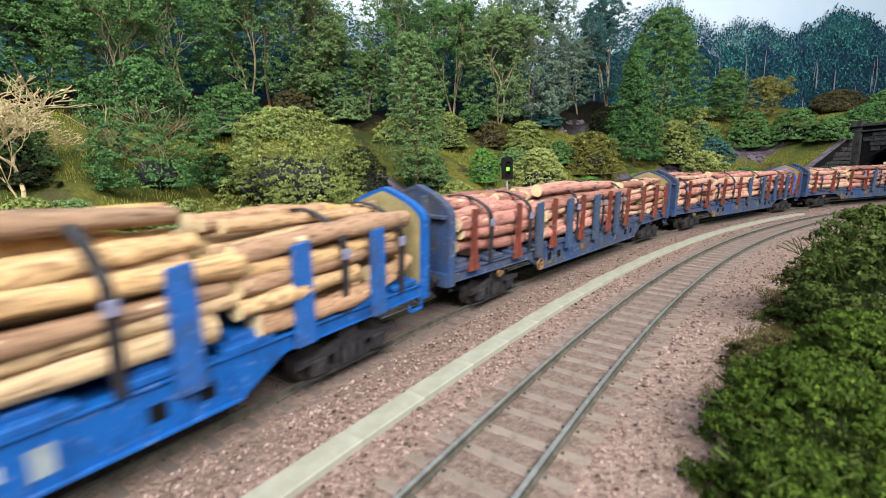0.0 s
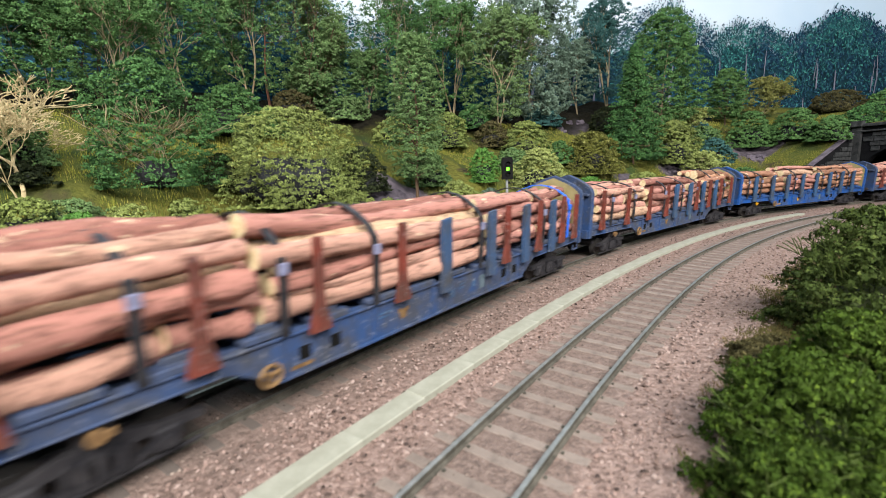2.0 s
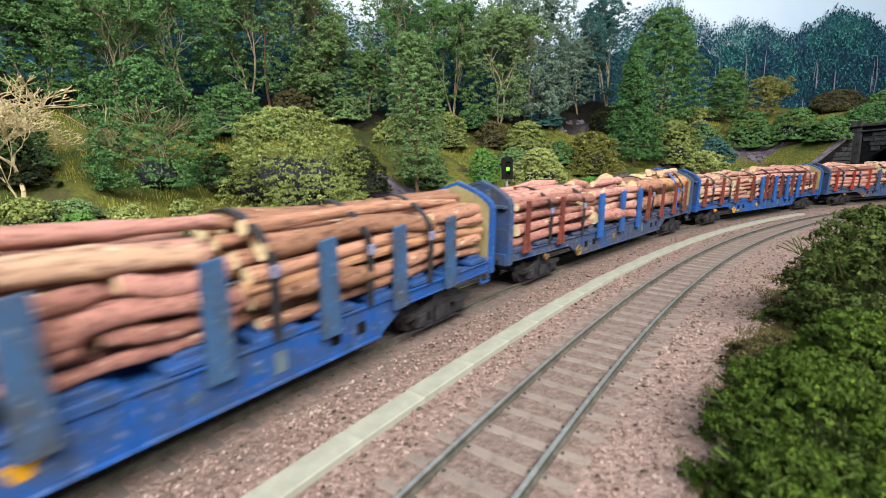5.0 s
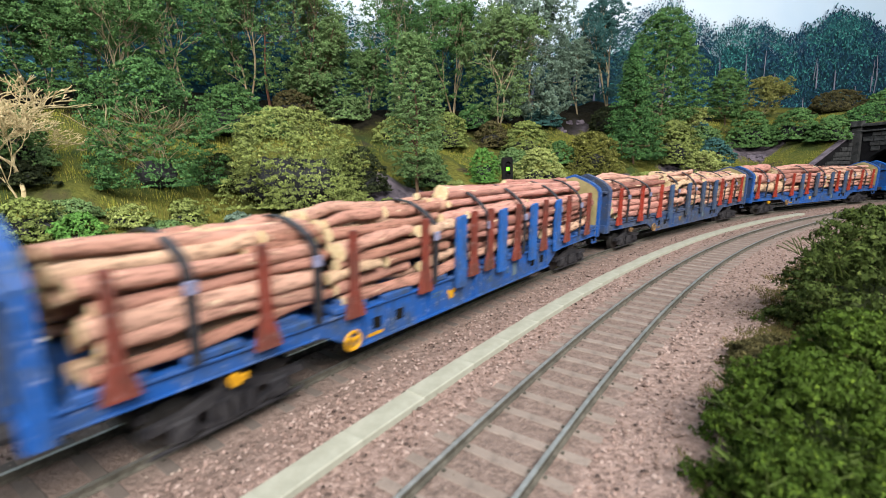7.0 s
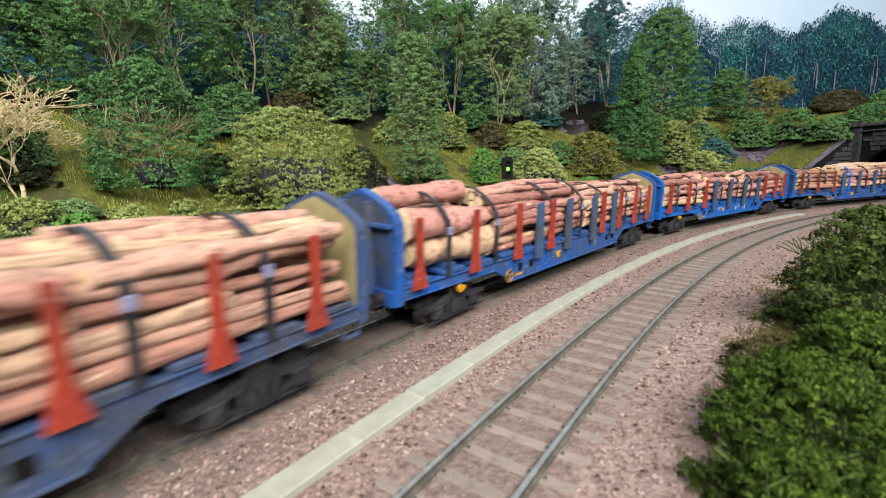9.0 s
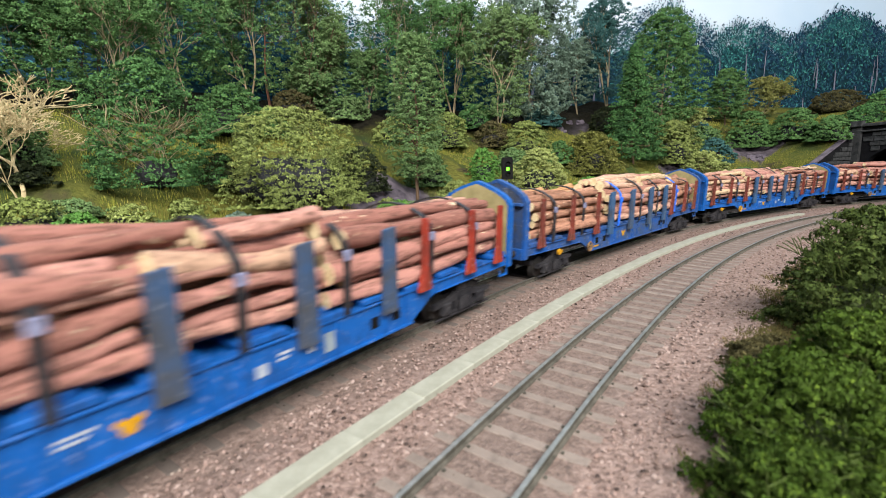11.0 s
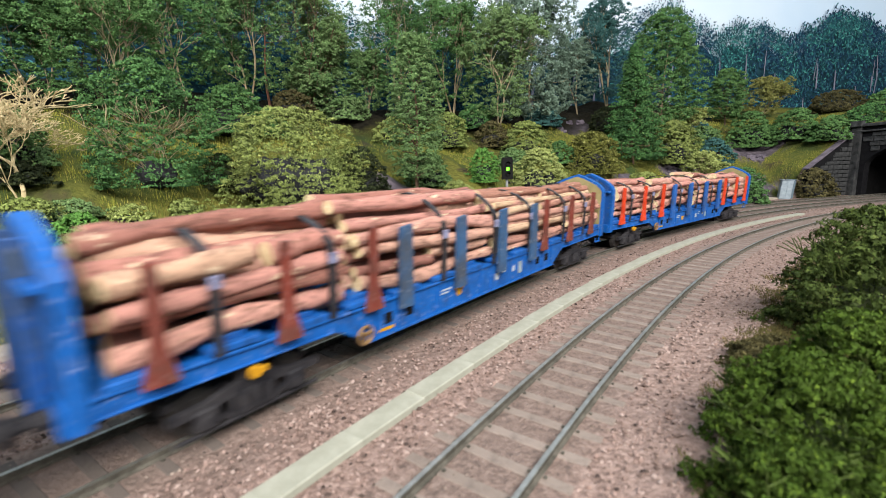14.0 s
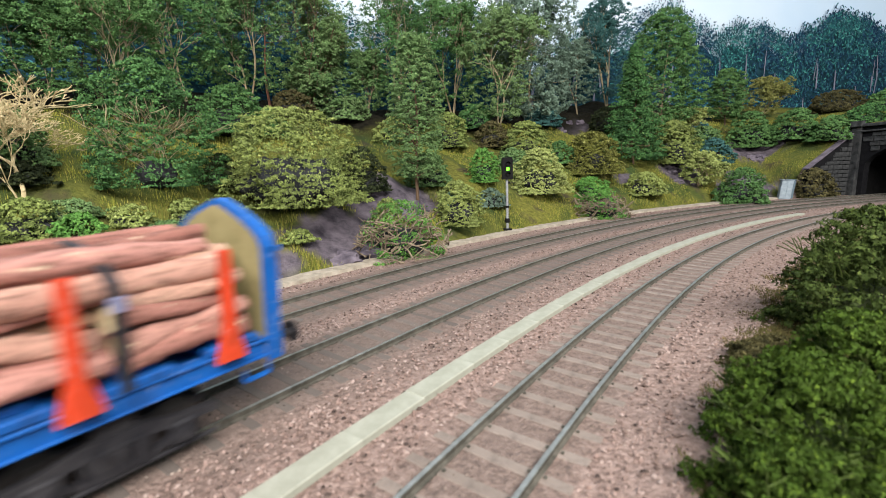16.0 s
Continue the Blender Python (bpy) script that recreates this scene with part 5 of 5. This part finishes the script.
def plant(kind, s, d, H, W, colour, seed, leaf=None, count=None):
    x, y, _ = on_path(s, d)
    z = ground_z(s, d) if s < PORTAL_S or d > 9 else hill_z(s, d)
    if s >= PORTAL_S:
        z = hill_z(s, d)
    rng = random.Random(seed)
    say = SAYING[colour]
    far = max(0.75, min(1.5, math.hypot(x, y) / 55))
    size = leaf or 0.10 * far * (1.35 if kind == "weeping" else 1.0)
    if kind in ("bush", "heap", "hollow", "thicket"):
        words = {"heap": "%s brush heap of tangled twigs and leaves", "thicket": "%s dense thicket with bare lower twigs", "hollow": "%s leafy bush with deep hollows beside the track"}
        ob = tagged(new("bush"), words.get(kind, "%s model bush of clumped foliage on the bank") % say, "bush")
        n = count or int(min(32000 if W < 10 else 46000, 3.2 * W * (H + W / 2) / (size * size) + 1200))
        if kind == "heap":
            n = n // 4
        part_mesh("foliage", crown_mesh(kind, H, W, seed, colour, size, n, 0.0), ob)
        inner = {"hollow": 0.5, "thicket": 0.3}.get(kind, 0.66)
        # hollow bushes take a near-black core, painting the shade of their gaps
        part("inner_foliage", core_mesh(H * inner, W * inner, seed), LEAF["dark"] if kind == "hollow" else CORE, ob, "dark inner foliage, near black in hollow bushes to paint shade", True)
        if kind == "heap":
            part("brushwood", brush_mesh(H, W * 1.05, seed, 330), DEAD_WOOD, ob, "grey-brown dead sticks")
        elif kind in ("thicket", "hollow"):
            bm, _ = skeleton(H * (0.75 if kind == "thicket" else 1.02), W * (1.12 if kind == "thicket" else 0.9), seed, 6, 3, 0.3, 0.0)
            part("twig_spray", bm, PALE_BARK if kind == "thicket" else LEAF["hedge"], ob, "thin bare twigs")
    elif kind == "bare":
        ob = tagged(new("bare_tree"), "straw-coloured bare tree with fine twigs", "tree")
        bm, _ = skeleton(H, W * 1.1, seed, 1, 4, 0.9, 0.0)
        part("trunk", bm, LEAF["straw"], ob, "pale forked trunk and limbs")
        bm, _ = skeleton(H, W * 1.25, seed + 3, 2, 6, 0.22, 0.0)
        part("twig_crown", bm, LEAF["straw"], ob, "fine bare straw-coloured twigs")
    elif kind == "trunk":
        ob = tagged(new("pine_tree"), "tall bare reddish-brown pine trunk with high branches", "tree")
        part("trunk", limb_mesh("tree", H, W, seed, H * 0.72, 12), RED_BARK, ob)
        part_mesh("crown", crown_mesh("tree", H * 1.05, W, seed, "brown", size, 2600, H * 0.85), ob)
    else:
        low = {"tree": 0.14, "slim": 0.14, "weeping": 0.05, "conifer": 0.05, "shrub": 0.06}[kind] * H
        name = {"conifer": "conifer_tree", "shrub": "shrub"}.get(kind, "tree")
        words = {"tree": "broadleaf model tree with forked pale limbs", "slim": "slender model tree with pale trunk", "weeping": "drooping fine-leaved model tree", "conifer": "pointed conifer model tree", "shrub": "twiggy leafy model shrub"}[kind]
        ob = tagged(new(name), "%s %s" % (say, words), "tree" if kind != "shrub" else "shrub")
        n = count or int(min(40000, max(12000, {"conifer": 5.2, "weeping": 6.0}.get(kind, 4.8) * W * H / (size * size))))
        tips = ()
        bark = PALE_BARK if rng.random() < 0.75 else BARK
        if kind in ("tree", "shrub"):
            bm, tips = skeleton(H, W * 0.95, seed, rng.choice((2, 3)) if kind == "tree" else 4, 4 if kind == "tree" else 3, 0.55, low)
        else:
            bm = limb_mesh(kind, H, W, seed, low, 24)
        part("trunk", bm, bark, ob)
        part_mesh("crown", crown_mesh(kind, H, W, seed, colour, size, n, low, tips), ob)
    ob.matrix_basis = cm(x, y, z - 0.1, 0, 0, rng.uniform(0, 360))
    return ob


PLANTS = [
    ("bare", 13.4, 18.9, 6.5, 8.4, "straw"),
    ("thicket", 19.3, 19.3, 7.4, 8.4, "deep"),
    ("tree", 20.7, 28.4, 11.2, 10.1, "deep"),
    ("tree", 33.7, 38.1, 14.3, 13.3, "mid"),
    ("trunk", 35.6, 38.1, 15.3, 10.3, "mid"),
    ("tree", 42.2, 38.1, 11.0, 9.9, "mid"),
    ("slim", 37.5, 16.2, 14.2, 6.3, "mid"),
    ("tree", 50.0, 38.1, 20.3, 14.5, "deep"),
    ("tree", 60.3, 30.1, 18.1, 13.1, "mid"),
    ("tree", 58.2, 38.0, 20.8, 14.0, "deep"),
    ("weeping", 68.1, 33.6, 23.4, 15.7, "grey"),
    ("tree", 79.7, 38.1, 13.5, 7.9, "grey"),
    ("conifer", 74.3, 19.4, 17.4, 10.5, "deep"),
    ("slim", 81.5, 20.9, 21.3, 13.2, "deep"),
    ("slim", 102.6, 29.7, 10.6, 8.4, "deep"),
    ("shrub", 118.1, 35.2, 8.4, 10.8, "yellow"),
    ("bush", 27.8, 27.7, 4.3, 6.7, "deep"),
    ("bush", 26.3, 16.7, 6.7, 12.7, "olive"),
    ("bush", 64.5, 17.5, 5.6, 9.4, "yellow"),
    ("bush", 58.7, 23.1, 5.0, 7.5, "olive"),
    ("bush", 52.9, 15.0, 5.1, 7.2, "lime"),
    ("bush", 46.7, 17.3, 3.6, 4.1, "fresh"),
    ("bush", 38.6, 12.6, 3.8, 5.3, "olive"),
    ("heap", 30.6, 10.8, 4.0, 6.9, "fresh"),
    ("heap", 57.8, 10.7, 3.3, 6.6, "fresh"),
    ("bush", 60.2, 13.8, 2.5, 5.7, "fresh"),
    ("bush", 83.3, 8.7, 5.0, 7.3, "deep"),
    ("bush", 97.8, 8.8, 4.5, 6.6, "brown"),
    ("bush", 142.6, 36.4, 5.0, 13.6, "brown"),
    ("bush", 99.8, 21.8, 6.3, 8.4, "deep"),
    ("bush", 104.1, 16.8, 5.2, 8.5, "deep"),
    ("bush", 77.7, 28.1, 3.9, 7.5, "dark"),
    ("bush", 13.0, 16.4, 1.8, 3.9, "olive"),
    ("bush", 14.3, 14.7, 1.8, 2.9, "fresh"),
    ("bush", 69.6, 13.2, 3.0, 6.2, "lime"),
    ("bush", 80.8, 18.1, 6.5, 9.1, "olive"),
    ("bush", 50.1, 27.4, 4.4, 6.7, "olive"),
    ("bush", 40.4, 18.2, 3.3, 5.1, "mid"),
    ("bush", 32.4, 17.2, 3.7, 4.8, "dark"),
    ("shrub", 46.4, 38.1, 8.1, 8.1, "mid"),
    ("shrub", 40.2, 38.0, 5.8, 6.7, "mid"),
    ("shrub", 80.9, 13.7, 5.0, 6.9, "lime"),
    ("bush", 89.0, 20.6, 4.2, 8.8, "mid"),
    ("bush", 85.9, 30.8, 3.5, 6.5, "olive"),
    ("tree", 17.6, 32.8, 9.8, 7.4, "deep"),
    ("tree", 85.4, 38.1, 23.2, 12.8, "bluegreen"),
    ("bush", 13.8, 21.9, 3.3, 4.7, "mid"),
    ("bush", 31.1, 12.5, 2.9, 2.6, "olive"),
    ("bush", 104.9, 11.7, 3.9, 7.5, "deep"),
    ("bush", 44.3, 28.8, 2.9, 5.6, "olive"),
    ("bush", 53.0, 19.4, 2.5, 4.9, "mid"),
    ("bush", 61.6, 20.1, 3.0, 4.7, "deep"),
    ("bush", 92.0, 24.3, 3.2, 6.2, "bluegreen"),
    ("bush", 88.2, 17.6, 4.0, 6.6, "bluegreen"),
    ("bush", 19.3, 16.1, 1.6, 2.3, "olive"),
    ("bush", 13.8, 20.3, 1.3, 3.3, "dark"),
    ("bush", 16.7, 16.2, 1.1, 2.7, "lime"),
    ("bush", 22.9, 19.3, 2.4, 2.7, "dark"),
    ("bush", 31.1, 29.5, 2.6, 5.1, "deep"),
    ("shrub", 86.4, 23.1, 5.6, 9.0, "lime"),
    ("bush", 57.6, 28.3, 3.6, 5.8, "brown"),
    ("bush", 102.8, 21.6, 2.7, 5.3, "deep"),
    ("tree", 28.4, 38.2, 13.1, 12.7, "deep"),
    ("tree", 39.5, 38.0, 16.4, 10.3, "mid"),
    ("tree", 16.2, 33.5, 9.2, 6.3, "deep"),
    ("tree", 21.5, 34.7, 10.1, 7.4, "mid"),
    ("bush", 42.9, 36.9, 3.1, 6.9, "mid"),
    ("bush", 37.2, 36.7, 2.9, 5.6, "brown"),
    ("bush", 50.7, 34.1, 3.8, 7.4, "dark"),
    ("bush", 58.2, 32.8, 3.6, 7.1, "deep"),
    ("bush", 69.3, 32.5, 3.2, 6.9, "bluegreen"),
    ("bush", 14.6, 16.9, 0.9, 3.0, "mid"),
    ("bush", 16.0, 14.6, 0.8, 3.2, "olive"),
    ("bush", 18.0, 15.2, 0.8, 2.6, "mid"),
    ("bush", 20.2, 14.2, 0.7, 2.8, "olive"),
    ("bush", 17.6, 13.4, 0.7, 2.4, "fresh"),
    ("bush", 22.0, 15.6, 0.9, 2.2, "grey"),
    ("bush", 24.4, 13.4, 0.8, 2.6, "olive"),
    ("bush", 40.0, 14.6, 1.6, 3.4, "bluegreen"),
    ("bush", 44.6, 14.2, 1.8, 3.6, "grey"),
    ("bush", 111.0, 10.6, 3.0, 7.5, "deep"),
    ("bush", 117.0, 5.0, 4.0, 9.0, "mid"),
    ("bush", 124.0, 14.0, 4.4, 11.0, "deep"),
]

for i, row in enumerate(PLANTS):
    plant(*row, 40 + i)

# foreground bushes beside the near track
for i, (x, y, H, W, colour, leaf) in enumerate(((5.7, 6.7, 1.5, 3.2, "bright", 0.045), (7.3, 8.4, 2.2, 4.6, "bright", 0.05), (9.4, 9.6, 2.7, 4.0, "bright", 0.055), (9.3, 12.0, 1.1, 3.0, "brown", 0.06), (14.3, 14.6, 4.4, 6.0, "hedge", 0.07), (21.0, 19.2, 4.5, 6.0, "hedge", 0.11), (29.0, 25.0, 4.0, 5.6, "hedge", 0.13))):
    plant("hollow" if colour != "brown" else "bush", *beside(x, y), H, W, colour, 300 + i, leaf, 30000)


# ---- lineside things ----
def build_signal():
    s, d = 43.3, 11.0
    x, y, h = on_path(s, d)
    sig = tagged(new("colour_light_signal"), "black colour-light signal showing green on a silver post", "railway signal")
    sig.matrix_basis = cm(x, y, ground_z(s, d), 0, 0, 8)
    bm = bmesh.new()
    tube(bm, (0, 0, -0.1), (0, 0, 5.0), 0.125, 0.125, 12)
    part("post", bm, SILVER, sig, "silver tubular post")
    part("base", boxes((-0.35, 0.35, -0.35, 0.35, -0.1, 0.35), (-0.20, 0.20, -0.20, 0.20, 0.9, 1.3), (-0.16, 0.16, -0.16, 0.16, 2.3, 2.5), bev=0.04), BLACK, sig, "black base and junction box")
    bm = bmesh.new()
    slab(bm, [(-0.5, 4.95), (-0.5, 6.75), (-0.42, 6.95), (0.42, 6.95), (0.5, 6.75), (0.5, 4.95)], "y", -0.28, 0.05)
    head = part("signal_head", bm, BLACK, sig, "black signal head with backboard")
    lamp_m, nt, b = mat("green_aspect", 0.3)
    b.inputs["Base Color"].default_value = (0.02, 0.5, 0.05, 1)
    b.inputs["Emission Color"].default_value = (0.15, 1.0, 0.02, 1)
    b.inputs["Emission Strength"].default_value = 4.0
    for z, m in ((6.35, BLACK), (5.9, lamp_m), (5.4, BLACK)):
        bm = bmesh.new()
        tube(bm, (0, -0.27, z), (0, -0.36, z), 0.17, 0.16, 14)
        part("lens", bm, m, head, "lit green lens" if m is lamp_m else "unlit dark lens")
        bm = bmesh.new()
        for i in range(8):
            a, c = math.pi * i / 8, math.pi * (i + 1) / 8
            bm.faces.new([bm.verts.new(p) for p in ((0.22 * math.cos(a), -0.27, z + 0.22 * math.sin(a)), (0.22 * math.cos(c), -0.27, z + 0.22 * math.sin(c)), (0.22 * math.cos(c), -0.55, z + 0.22 * math.sin(c)), (0.22 * math.cos(a), -0.55, z + 0.22 * math.sin(a)))])
        part("hood", bm, BLACK, head)
    part("platform", boxes((0.1, 0.8, -0.2, 0.5, 4.55, 4.63), (0.1, 0.25, -0.2, 0.3, 4.6, 4.75), bev=0.01), BLACK, sig, "small black platform")


def build_cabinets():
    for s, d, w, m, turn in ((93.0, 9.4, 1.5, CABINET, -20), (94.6, 9.9, 1.0, CABINET_DARK, -24)):
        x, y, h = on_path(s, d)
        ob = tagged(new("relay_cabinet"), "grey metal trackside relay cabinet, slightly tilted", "equipment cabinet", "lineside cabinets")
        ob.matrix_basis = cm(x, y, -0.25, 0, 6, turn)
        part("body", boxes((-w / 2, w / 2, -0.5, 0.5, 0, 2.9), bev=0.04), m, ob)
        part("lid", boxes((-w / 2 - 0.08, w / 2 + 0.08, -0.6, 0.6, 2.9, 3.02), bev=0.03), m, ob)
        part("door", boxes((-w / 2 + 0.1, -0.03, -0.54, -0.49, 0.15, 2.75), bev=0.01), m, ob)
        part("door", boxes((0.03, w / 2 - 0.1, -0.54, -0.49, 0.15, 2.75), bev=0.01), m, ob)


def build_rocks():
    rng = random.Random(21)
    for rs, rd, rr in ROCK_SPOTS:
        for i in range(3):
            s, d = rs + rng.uniform(-1, 1) * rr, rd + rng.uniform(-0.6, 0.6) * rr
            if d < VERGE_D + 0.8:
                continue
            x, y, h = on_path(s, d)
            bm = bmesh.new()
            bmesh.ops.create_icosphere(bm, subdivisions=3, radius=rr * rng.uniform(0.25, 0.5))
            o = Vector((s, d, i))
            for v in bm.verts:
                n = v.co.normalized()
                v.co *= 0.8 + 0.5 * noise.noise(n * 1.5 + o) + 0.2 * noise.noise(n * 5 + o)
                v.co.z *= 0.7
            ob = tagged(part("rock", bm, ROCK), "purple-grey rock outcrop in the bank", "rock", "bank rocks")
            ob.matrix_basis = cm(x, y, ground_z(s, d) - 0.3, 0, 0, rng.uniform(0, 360))


build_signal()
build_cabinets()
build_rocks()

# ---- ground, tracks and stones ----
build_ground()
build_backdrop()
build_grass()
build_fringe()
build_track(far_d, CANT, -24, 124, "dark weathered far track on brown ballast", SLEEPER_OILY)
build_track(lambda s: 0.0, CANT, -24, 124, "middle track with worn rails under the train", SLEEPER_OILY)
build_track(near_d, CANT / 2, -24, 124, "near track with brown concrete sleepers and dull rails", SLEEPER)
build_trough()
build_chips()
build_portal()

motions()
